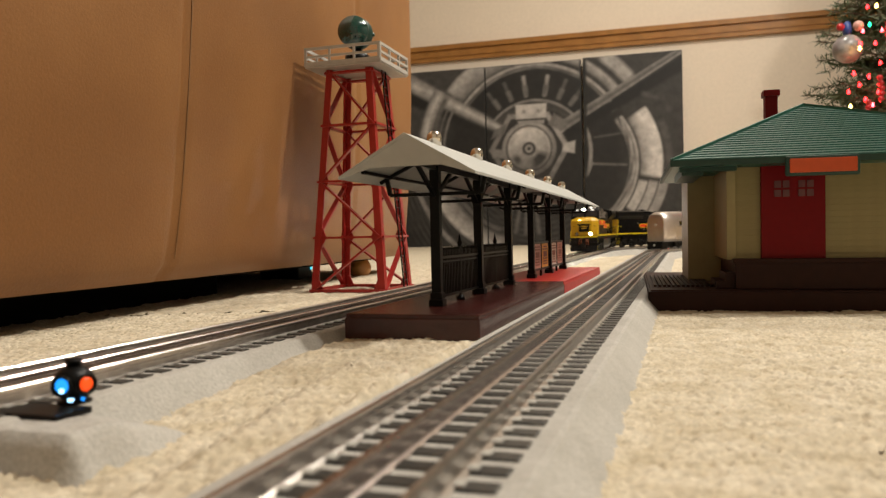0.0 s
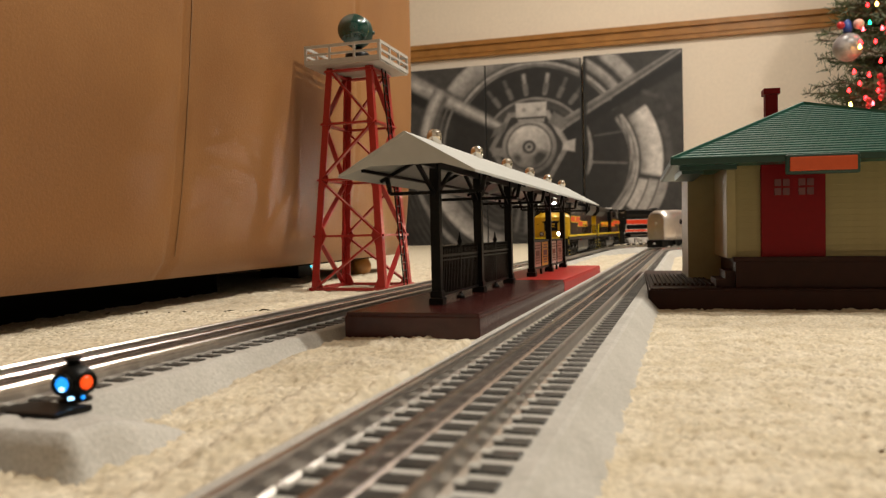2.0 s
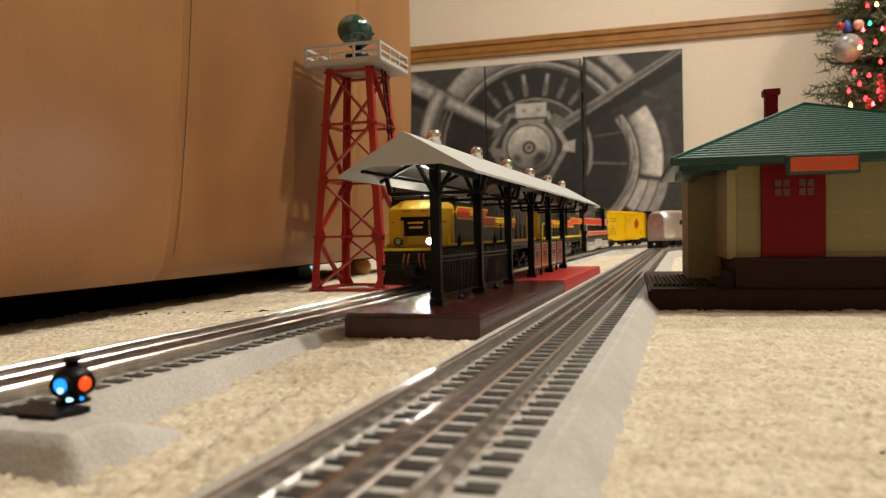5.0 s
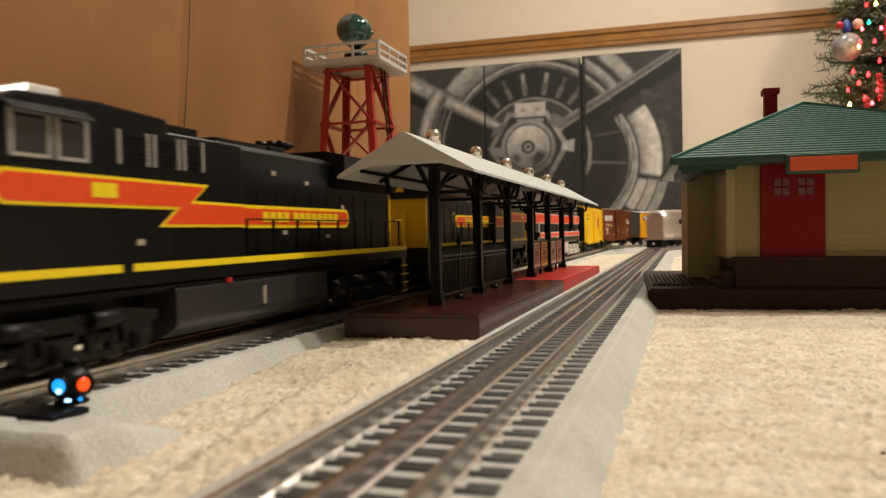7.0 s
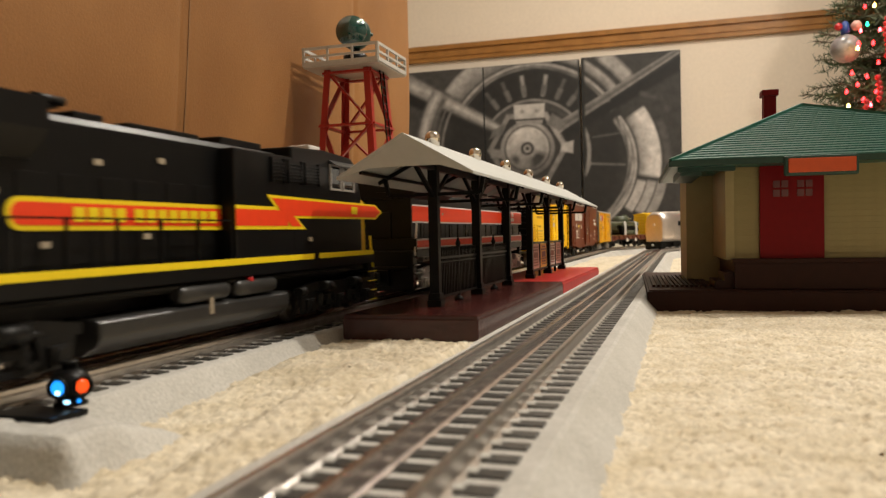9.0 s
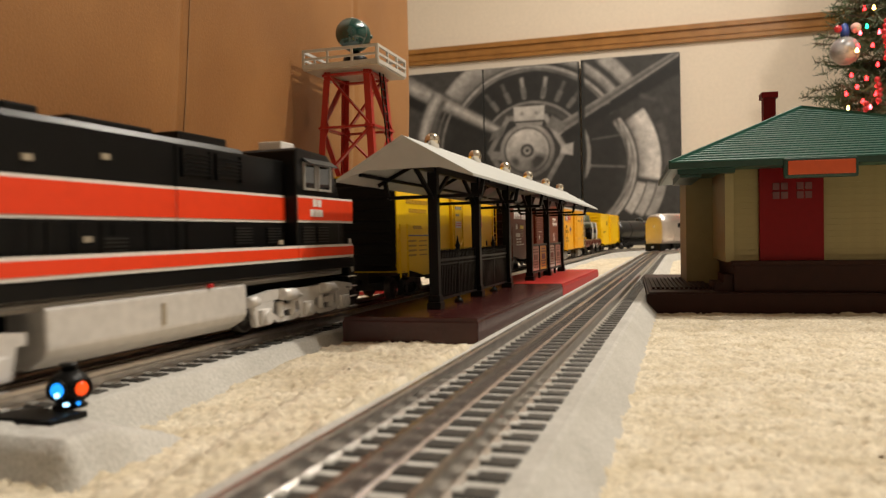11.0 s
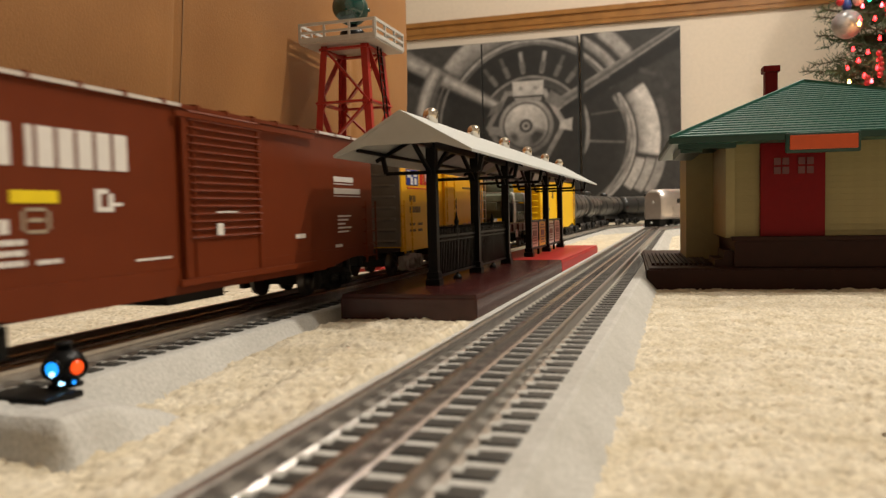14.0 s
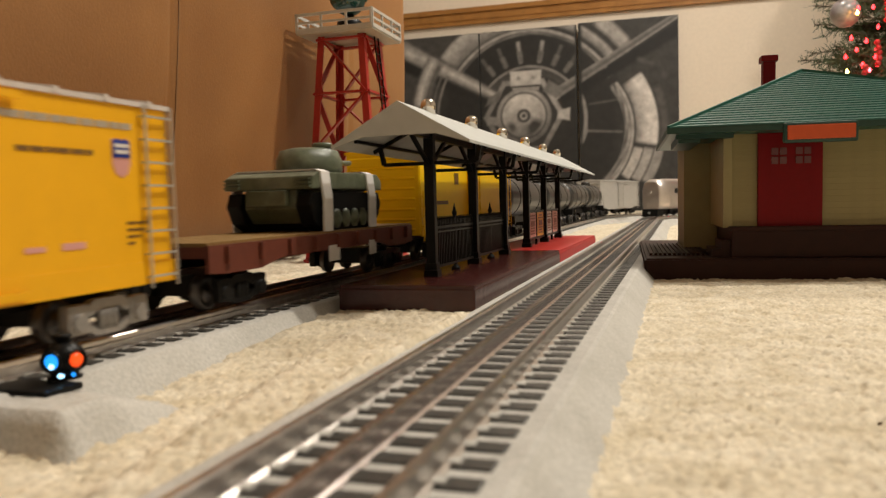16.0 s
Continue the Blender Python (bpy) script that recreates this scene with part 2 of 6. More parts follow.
def railway_track(name, origin, heading, straight, arc, radius, first, label):
    """Grey roadbed with three rails and dark ties: a straight run, then an arc to the right."""
    t = thing(name, pose(origin[0], origin[1], 0, 0, 0, -heading), label, "railway track")

    def at(s):
        if s <= straight:
            return 0.0, s, 0.0
        a = (s - straight) / radius
        return radius * (1 - math.cos(a)), straight + radius * math.sin(a), a

    def sweep(outline, s0, s1, closed=True):
        bm = bmesh.new()
        steps = [s0 + (min(s1, straight) - s0) * i / 6 for i in range(7)]
        if s1 > straight:
            steps += [straight + (s1 - straight) * i / 36 for i in range(1, 37)]
        rows = []
        for s in steps:
            x, y, a = at(s)
            rows.append([bm.verts.new((x + p[0] * math.cos(a), y - p[0] * math.sin(a), p[1])) for p in outline])
        n = len(outline)
        for a, b in zip(rows, rows[1:]):
            for i in range(n):
                bm.faces.new((a[i], a[(i + 1) % n], b[(i + 1) % n], b[i]))
        bm.faces.new(rows[0])
        bm.faces.new(rows[-1][::-1])
        bmesh.ops.recalc_face_normals(bm, faces=bm.faces[:])
        return bm

    s1 = straight + radius * arc
    part("roadbed", sweep([(-0.0455, -0.003), (-0.0455, 0.0), (-0.0340, 0.0131), (-0.0325, 0.0137), (0.0325, 0.0137), (0.0340, 0.0131), (0.0455, 0.0), (0.0455, -0.003)], first, s1), "roadbed", t, "light grey moulded ballast roadbed")
    for x, mat in ((-0.0172, "rail"), (0.0, "dark_rail"), (0.0172, "rail")):
        o = [(-0.0022, 0.0132), (-0.0022, 0.0142), (-0.0008, 0.0149), (-0.0008, 0.0172), (-0.0014, 0.0180), (-0.0014, 0.0194), (-0.0008, 0.0200),
             (0.0008, 0.0200), (0.0014, 0.0194), (0.0014, 0.0180), (0.0008, 0.0172), (0.0008, 0.0149), (0.0022, 0.0142), (0.0022, 0.0132)]
        part("rail", sweep([(x + p[0], p[1]) for p in o], first, s1), mat, t, "bare steel rail" if mat == "rail" else "darkened middle rail")
    tie = mesh_of("tie", boxes((-0.028, 0.028, -0.0032, 0.0032, 0.0124, 0.0143), bevel=0.0005), "tie")
    n = int((s1 - first) / 0.0111)
    for i in range(min(n, 290)):
        x, y, a = at(first + 0.006 + i * 0.0111)
        shared("tie", tie, t, pose(x, y, 0, 0, 0, -math.degrees(a)))
    # one moulded strip of chairs along each rail
    strip = bmesh.new()
    for i in range(min(n, 290)):
        x, y, a = at(first + 0.006 + i * 0.0111)
        q = pose(x, y, 0, 0, 0, -math.degrees(a))
        for r in (-0.0172, 0.0172):
            bm_box(strip, r - 0.0038, r + 0.0038, -0.0016, 0.0016, 0.0140, 0.0147, q)
    tagged(part("rail_chair_strip", strip, "roadbed", t), kind="stuff")
    return t


LH = 18.4
LX, LY = -0.2406, 0.0
right_track = railway_track("railway_track", (-0.068, 0.0), 17.64, 1.74, 1.7, 0.36, 0.02, "straight three-rail toy track on grey roadbed")
left_track = railway_track("railway_track", (LX, LY), LH, 1.98, math.pi, 0.50, 0.10, "three-rail toy track on grey roadbed beside the platform")
railway_track("railway_track", (1.333, 1.563), LH + 180, 2.4, 0.0, 0.5, 0.0, "three-rail toy track on grey roadbed behind the loop")

# ---- station platforms ----


def station_platform(m, base_mat, label, posters):
    t = thing("station_platform", m, label, "station platform", "platforms beside the track")
    L = 0.317
    part("base", boxes((-0.0425, 0.0425, 0, L - 0.0015, -0.007, 0.0168), (-0.0418, 0.0418, 0.0007, L - 0.0022, 0.016, 0.019), bevel=0.0008), base_mat, t)
    for i in range(3):
        y = L * (2 * i + 1) / 6
        col = part("column", merge(boxes((-0.0032, 0.0032, y - 0.0032, y + 0.0032, 0.019, 0.112), bevel=0.0005),
                                   boxes((-0.0048, 0.0048, y - 0.0048, y + 0.0048, 0.0188, 0.0235), (-0.0040, 0.0040, y - 0.0040, y + 0.0040, 0.0235, 0.028), bevel=0.0006)), "black", t)
        for row in (((-0.0315, y, 0.0925), (0.0315, y, 0.0925), 0.0023), ((-0.0315, y, 0.0925), (-0.034, y, 0.1035), 0.0026), ((0.0315, y, 0.0925), (0.034, y, 0.1035), 0.0026),
                           ((-0.0385, y, 0.1010), (-0.003, y, 0.1185), 0.0023), ((0.0385, y, 0.1010), (0.003, y, 0.1185), 0.0023),
                           ((0, y - 0.034, 0.1085), (0, y, 0.090), 0.0023), ((0, y + 0.034, 0.1085), (0, y, 0.090), 0.0023)):
            part("brace", bars(row), "black", t)
        vent = part("roof_vent", merge(lathe([(0.0046, 0.0), (0.0046, 0.0038), (0.0050, 0.0042), (0.0050, 0.0060), (0.0046, 0.0078), (0.0034, 0.0094), (0.0018, 0.0101)], 18)), "chrome", t, "small shiny chrome roof vent", m=pose(0, y, 0.1235))
    part("ridge_beam", boxes((-0.002, 0.002, 0.006, L - 0.006, 0.108, 0.1125), (-0.032, -0.030, 0.006, L - 0.006, 0.1035, 0.1055), (0.030, 0.032, 0.006, L - 0.006, 0.1035, 0.1055)), "black", t)
    part("roof", prism([(-0.0425, 0.1000), (-0.0425, 0.1016), (0, 0.1258), (0.0425, 0.1016), (0.0425, 0.1000), (0, 0.1238)], -0.004, L - 0.001), "canopy", t, "pale grey gabled canopy roof")
    for y in (-0.0035, L - 0.003):
        part("gable_panel", prism([(-0.0420, 0.1003), (-0.022, 0.1062), (0.022, 0.1062), (0.0420, 0.1003), (0, 0.1246)], y, y + 0.0014), "canopy", t)
    for i in range(2):
        y0, y1 = L * (2 * i + 1) / 6 + 0.005, L * (2 * i + 3) / 6 - 0.005
        ym = (y0 + y1) / 2
        if not posters:
            rows = [((0, y0, 0.0245), (0, y1, 0.0245), 0.0016), ((0, y0, 0.0505), (0, y1, 0.0505), 0.0016), ((0, y0, 0.0475), (0, y1, 0.0475), 0.0010)]
            fence = part("fence", bars(*rows), "black", t, "black picket fence panel between columns")
            n = 26
            picket = mesh_of("picket", merge(bars(((0, 0, 0.0245), (0, 0, 0.0555), 0.0011)), lathe([(0.0009, 0.0555), (0.0002, 0.058)], 6)), "black")
            for j in range(n):
                shared("picket", picket, fence, pose(0, y0 + (y1 - y0) * (j + 0.5) / n, 0))
            part("fence_post", merge(bars(((0, ym, 0.019), (0, ym, 0.058), 0.0019)), lathe([(0.0034, 0.0188), (0.0034, 0.0205), (0.0015, 0.0225)], 10, pose(0, ym, 0)),
                                     lathe([(0.0010, 0.057), (0.0021, 0.060), (0.0012, 0.0615), (0.0002, 0.0665)], 10, pose(0, ym, 0))), "black", fence)
        else:
            part("board_frame", bars(((0, y0, 0.0265), (0, y1, 0.0265), 0.0022), ((0, y0, 0.056), (0, y1, 0.056), 0.0022), ((0, ym, 0.019), (0, ym, 0.056), 0.0024),
                                     ((0, y0 + 0.001, 0.0265), (0, y0 + 0.001, 0.056), 0.002), ((0, y1 - 0.001, 0.0265), (0, y1 - 0.001, 0.056), 0.002)), "black", t)
            for a, b, k in ((y0 + 0.005, ym - 0.004, 2 * i), (ym + 0.004, y1 - 0.005, 2 * i + 1)):
                card = part("poster", boxes((-0.0008, 0.0008, a, b, 0.028, 0.0545)), ("poster_pink", "poster_orange", "poster_grey", "poster_pink")[k], t, "small printed advertising poster")
                bits = bmesh.new()
                rr = random.Random(k)
                for zz in (0.0505, 0.0475, 0.037, 0.034, 0.031):
                    w = (b - a) * rr.uniform(0.2, 0.38)
                    bm_box(bits, 0.0008, 0.0012, (a + b) / 2 - w, (a + b) / 2 + w, zz, zz + 0.0013)
                bm_box(bits, 0.0008, 0.0012, (a + b) / 2 - (b - a) * 0.25, (a + b) / 2 + (b - a) * 0.25, 0.0395, 0.0455)
                part("print", bits, "poster_ink", card)
    return t


M["poster_pink"] = material("poster_pink", (0.62, 0.34, 0.28), 0.5, grain=0.1)
M["poster_orange"] = material("poster_orange", (0.80, 0.42, 0.06), 0.5, grain=0.1)
M["poster_grey"] = material("poster_grey", (0.68, 0.64, 0.60), 0.5, grain=0.1)
M["poster_ink"] = material("poster_ink", (0.26, 0.10, 0.08), 0.5)
PX, PY, PA = -0.0203, 0.4496, 17.8
K = 0.915
station_platform(Matrix.Translation((0, 0, 0.066 * (1 - K))) @ Matrix.Scale(K, 4) @ pose(PX, PY, 0, -0.25, 0, -PA), "maroon", "dark maroon toy station platform with grey canopy and black fence", False)
station_platform(Matrix.Translation((0, 0, 0.066 * (1 - K))) @ Matrix.Scale(K, 4) @ pose(PX + 0.3175 * math.sin(radians(PA)), PY + 0.3175 * math.cos(radians(PA)), -0.0014, -0.25, 0, -PA), "red", "bright red toy station platform with grey canopy and posters", True)

# ---- beacon tower ----


def beacon_tower(m):
    t = thing("beacon_tower", m, "red lattice toy beacon tower with green lamp standing on carpet", "beacon tower")
    b, top, H = 0.0500, 0.0305, 0.283

    def half(z):
        return b + (top - b) * z / H

    corner = [(-1, -1), (1, -1), (1, 1), (-1, 1)]
    for sx, sy in corner:
        bm = bmesh.new()
        rows = []
        for z in (0.0, H):
            h = half(z)
            w = 0.0092 if z == 0 else 0.0080
            o = [(0, 0), (-w, 0), (-w, -0.0022), (-0.0022, -0.0022), (-0.0022, -w), (0, -w)]
            rows.append([bm.verts.new((sx * (h + p[0]), sy * (h + p[1]), z)) for p in o])
        for i in range(6):
            bm.faces.new((rows[0][i], rows[0][(i + 1) % 6], rows[1][(i + 1) % 6], rows[1][i]))
        bm.faces.new(rows[0])
        bm.faces.new(rows[1])
        bmesh.ops.recalc_face_normals(bm, faces=bm.faces[:])
        part("leg", bm, "tower_red", t)
    for k in range(4):
        c, s = math.cos(k * math.pi / 2), math.sin(k * math.pi / 2)

        def put(u, z, inset=0.0012):
            h = half(z)
            x, y = u * h, -(h - inset)
            return (x * c - y * s, x * s + y * c, z)
        nrm = (s, -c, 0)
        for i in range(4):
            z0, z1 = H * i / 4 + (0.004 if i == 0 else 0), H * (i + 1) / 4
            q = bmesh.new()
            e = 0.94 if i % 2 else -0.94
            bar(q, put(e, z0, 0.0014), put(-e, z1, 0.0014), 0.0024, 0.0064, nrm)
            part("cross_brace", q, "tower_red", t)
            part("girt", bars((put(-1, z1 - (0.004 if i == 3 else 0)), put(1, z1 - (0.004 if i == 3 else 0)), 0.0026, 0.0080, nrm)), "tower_red", t)
            for u in (-1, 1):
                for dz in ((1,) if i == 0 else (1, -1)):
                    g = bmesh.new()
                    p = [put(u * 0.99, z0 + dz * 0.001), put(u * 0.68, z0 + dz * 0.001), put(u * 0.80, z0 + dz * 0.013), put(u * 0.99, z0 + dz * 0.017)]
                    f0 = [g.verts.new(v) for v in p]
                    f1 = [g.verts.new(Vector(v) - Vector(nrm) * 0.002) for v in p]
                    g.faces.new(f0)
                    g.faces.new(f1[::-1])
                    for j in range(4):
                        g.faces.new((f0[j], f1[j], f1[(j + 1) % 4], f0[(j + 1) % 4]))
                    bmesh.ops.recalc_face_normals(g, faces=g.faces[:])
                    part("gusset", g, "tower_red", t)
        part("sill", bars((put(-1, 0.0045), put(1, 0.0045), 0.0035, 0.009, nrm)), "tower_red", t)
    part("deck", boxes((-0.050, 0.050, -0.050, 0.050, 0.283, 0.2855), bevel=0.0005), "white_plastic", t, "pale grey deck")
    rail = part("railing", merge(*[bars(((x, -0.050, 0.2855), (x, -0.050, 0.307), 0.0026), ((x, 0.050, 0.2855), (x, 0.050, 0.307), 0.0026), ((-0.050, x, 0.2855), (-0.050, x, 0.307), 0.0026), ((0.050, x, 0.2855), (0.050, x, 0.307), 0.0026))
                                   for x in (-0.0488, -0.0165, 0.0165, 0.0488)],
                                 *[bars(((-0.0502, s * 0.050, z), (0.0502, s * 0.050, z), 0.0022, w), ((s * 0.050, -0.0502, z), (s * 0.050, 0.0502, z), 0.0022, w)) for s in (-1, 1) for z, w in ((0.2875, 0.005), (0.2965, 0.0026), (0.3065, 0.0034))]),
                "white_plastic", t, "pale plastic deck railing")
    part("lamp_base", merge(lathe([(0.013, 0.2855), (0.013, 0.290), (0.016, 0.292), (0.016, 0.304), (0.013, 0.307), (0.006, 0.309), (0.006, 0.315)], 20)), "black", t)
    part("lamp_housing", merge(ball(0.0208, (0, 0, 0), 28), rod((-0.023, 0, -0.002), (0.023, 0, -0.002), 0.0022)), "green_dark", t, m=pose(0, 0, 0.3335, 0, 0, 12))
    lens = part("lamp_lens", lathe([(0.0197, 0.0), (0.0203, 0.002), (0.0188, 0.0045), (0.0178, 0.0048), (0.0172, 0.0062), (0.0155, 0.0066), (0.0148, 0.0082), (0.0115, 0.0088), (0.0105, 0.0102), (0.006, 0.0108), (0.003, 0.0118)], 28), "green_glass", t, "ribbed dark green glass lens", m=pose(0, -0.0115, 0.3340, 86, 0, 14))
    lad = bmesh.new()
    lo, hi = Vector((0.0575, 0.004, 0.004)), Vector((0.0345, 0.002, 0.283))
    for dy in (-0.0062, 0.0062):
        bar(lad, lo + Vector((0, dy, 0)), hi + Vector((0, dy, 0)), 0.0015)
    part("ladder", lad, "black", t, "thin black ladder")
    rung = part("rung", boxes((-0.0006, 0.0006, -0.006, 0.006, -0.0006, 0.0006)), "black", bpy.data.objects["ladder"])
    for i in range(26):
        p = lo.lerp(hi, (i + 1) / 27)
        if i == 0:
            rung.matrix_basis = Matrix.Translation(p)
        else:
            shared("rung", rung.data, bpy.data.objects["ladder"], Matrix.Translation(p))
    return t


beacon_tower(pose(-0.0955, 0.905, 0.0, 0, 0, -17) @ Matrix.Scale(0.912, 4))

# ---- station house ----


def station_house(m):
    t = thing("station_house", m, "cream toy station with green shingled roof and red door", "station building")
    part("base", boxes((0, 0.33, 0, 0.26, -0.003, 0.017), (0.0015, 0.3285, 0.0015, 0.2585, 0.0165, 0.0182), bevel=0.0006), "brown", t, "dark brown base plate")
    gr = part("grating", boxes((0.004, 0.052, 0.030, 0.182, 0.0181, 0.0185)), "brown", t, "slatted brown platform grating")
    slat = mesh_of("slat", boxes((-0.0011, 0.0011, 0.032, 0.180, 0.0182, 0.0200)), "brown")
    for i in range(13):
        shared("slat", slat, gr, pose(0.006 + i * 0.0037, 0, 0))
    part("foundation", boxes((0.066, 0.312, 0.010, 0.12, 0.018, 0.0400), (0.064, 0.314, 0.008, 0.12, 0.0385, 0.0420), bevel=0.0006), "brown", t, "dark brown foundation")
    part("step", boxes((0.052, 0.066, 0.016, 0.06, 0.018, 0.0245), (0.059, 0.066, 0.016, 0.06, 0.0245, 0.031)), "brown", t)
    # main hall, set back, and the bay in front
    part("wall", boxes((0.0375, 0.305, 0.113, 0.20, 0.018, 0.117)), "cream", t, "cream clapboard wall")
    bay = part("bay", boxes((0.066, 0.305, 0.020, 0.113, 0.041, 0.117)), "cream", t, "cream clapboard front wall")
    lap = mesh_of("clapboard", prism([(0.0185, 0.0), (0.020, 0.0045), (0.0203, 0.0045), (0.0203, 0.0)], 0.066, 0.305, "x"), "cream")
    for i in range(16):
        shared("clapboard", lap, bay, pose(0, 0, 0.0415 + i * 0.0046))
    part("corner_board", boxes((0.0605, 0.067, 0.0175, 0.0215, 0.041, 0.117), (0.0605, 0.0665, 0.0215, 0.113, 0.041, 0.117)), "cream", t)
    door = part("door", boxes((0.0855, 0.1315, 0.0150, 0.021, 0.041, 0.1135), bevel=0.0006), "door_red", t, "red double door with small panes")
    pane = mesh_of("pane", boxes((0, 0.0048, 0.0140, 0.0152, 0, 0.0054)), "pane")
    for x in (0.0950, 0.1010, 0.1122, 0.1182):
        for z in (0.0895, 0.0965):
            shared("pane", pane, door, pose(x, 0, z))
    sign = part("name_board", boxes((0.0970, 0.1470, -0.0195, -0.0155, 0.1030, 0.1178), bevel=0.0019), "green_dark", t, "orange name board in a green frame")
    part("board_face", boxes((0.0998, 0.1448, -0.0202, -0.0190, 0.1054, 0.1158), bevel=0.0009), "orange_sign", sign)
    # hipped roof
    x0, x1, y0, y1, ze, zr, ra, rb = 0.0178, 0.32, -0.016, 0.205, 0.1170, 0.1700, 0.1142, 0.184
    ym = (y0 + y1) / 2
    bm = bmesh.new()
    e = [bm.verts.new(p) for p in ((x0, y0, ze), (x1, y0, ze), (x1, y1, ze), (x0, y1, ze))]
    u = [bm.verts.new(p) for p in ((x0, y0, ze - 0.0035), (x1, y0, ze - 0.0035), (x1, y1, ze - 0.0035), (x0, y1, ze - 0.0035))]
    r = [bm.verts.new((x0 + ra, ym, zr)), bm.verts.new((x1 - rb, ym, zr))]
    for f in ((e[0], e[1], r[1], r[0]), (e[1], e[2], r[1]), (e[2], e[3], r[0], r[1]), (e[3], e[0], r[0]), tuple(u[::-1])):
        bm.faces.new(f)
    for i in range(4):
        bm.faces.new((u[i], u[(i + 1) % 4], e[(i + 1) % 4], e[i]))
    roof = part("roof", bm, "green_roof", t, "green shingled hip roof")
    part("eave_trim", boxes((x0 - 0.001, x1, y0 - 0.0012, y0 + 0.001, ze - 0.0040, ze + 0.0004), (x0 - 0.0012, x0 + 0.001, y0 - 0.001, y1, ze - 0.0040, ze + 0.0004)), "green_dark", t)
    n = 24
    shingle_rng = random.Random(9)
    for i in range(n):
        f0, f1 = i / n, (i + 1.25) / n
        f1 = min(f1, 1.0)

        def row(f, lift):
            return (x0 + ra * f, y0 + (ym - y0) * f, ze + (zr - ze) * f + lift), (x1 - rb * f, y0 + (ym - y0) * f, ze + (zr - ze) * f + lift), (x0 + ra * f, y1 + (ym - y1) * f, ze + (zr - ze) * f + lift)
        a, b = row(f0, 0.0014), row(f1, 0.0003)
        c = row(f0, 0.0002)
        q = bmesh.new()
        v = [q.verts.new(p) for p in (a[0], a[1], b[1], b[0], c[0], c[1])]
        q.faces.new((v[0], v[1], v[2], v[3]))
        q.faces.new((v[4], v[5], v[1], v[0]))
        w = [q.verts.new(p) for p in (a[2], b[2], c[2])]
        q.faces.new((w[0], v[0], v[3], w[1]))
        q.faces.new((w[2], v[4], v[0], w[0]))
        bmesh.ops.recalc_face_normals(q, faces=q.faces[:])
        x = b[0][0] + 0.0029 * (i % 2)
        while x + 0.0052 < b[1][0]:
            up = 0.0002 + 0.00012 * shingle_rng.random()
            tab = [q.verts.new(p) for p in ((x, a[0][1] - 0.0002, a[0][2] + up), (x + 0.0053, a[0][1] - 0.0002, a[0][2] + up), (x + 0.0053, b[0][1], b[0][2] + 0.0002), (x, b[0][1], b[0][2] + 0.0002),
                                            (x, a[0][1] - 0.0002, a[0][2] - 0.0002), (x + 0.0053, a[0][1] - 0.0002, a[0][2] - 0.0002))]
            q.faces.new(tab[:4])
            q.faces.new((tab[4], tab[5], tab[1], tab[0]))
            x += 0.0058
        part("shingle_course", q, "green_roof", roof)
    part("hip_cap", bars(((x0, y0, ze + 0.001), (x0 + ra, ym, zr + 0.001), 0.0028), ((x0 + ra, ym, zr + 0.001), (x1, y0, ze + 0.001), 0.0028)), "green_roof", roof)
    part("bracket", boxes((0.026, 0.042, 0.006, 0.110, 0.1075, 0.1135), (0.024, 0.066, 0.0, 0.010, 0.110, 0.1135)), "green_dark", t)
    ch = part("chimney", boxes((0.1070, 0.1175, 0.128, 0.140, 0.130, 0.1865), (0.1052, 0.1193, 0.126, 0.142, 0.1855, 0.1910), bevel=0.0006), "door_red", t, "dark red brick chimney")
    return t


station_house(pose(0.161, 0.600, 0.0, 0, 0.4, -14))

# ---- canvas prints along the wall ----
M["canvas_edge"] = material("canvas_edge", (0.02, 0.019, 0.018), 0.6, grain=0.3, scale=14)


def print_material():
    """Matt canvas print: the printed tone of each point, with the weave as grain."""
    m = material("canvas_ink", (0.1, 0.1, 0.1), 0.55, bump=0.15, bscale=900)
    nt = m.node_tree
    tone = nt.nodes.new("ShaderNodeAttribute")
    tone.attribute_name = "tone"
    tc = nt.nodes.new("ShaderNodeTexCoord")
    n = nt.nodes.new("ShaderNodeTexNoise")
    n.inputs["Scale"].default_value, n.inputs["Detail"].default_value = 26, 5
    nt.links.new(tc.outputs["Object"], n.inputs["Vector"])
    mr = nt.nodes.new("ShaderNodeMapRange")
    mr.inputs[1].default_value, mr.inputs[2].default_value, mr.inputs[3].default_value, mr.inputs[4].default_value = 0.3, 0.7, 0.72, 1.25
    nt.links.new(n.outputs[0], mr.inputs[0])
    hsv = nt.nodes.new("ShaderNodeHueSaturation")
    nt.links.new(tone.outputs["Color"], hsv.inputs["Color"])
    nt.links.new(mr.outputs[0], hsv.inputs["Value"])
    nt.links.new(hsv.outputs[0], nt.nodes["Principled BSDF"].inputs["Base Color"])
    return m


M["canvas_ink"] = print_material()


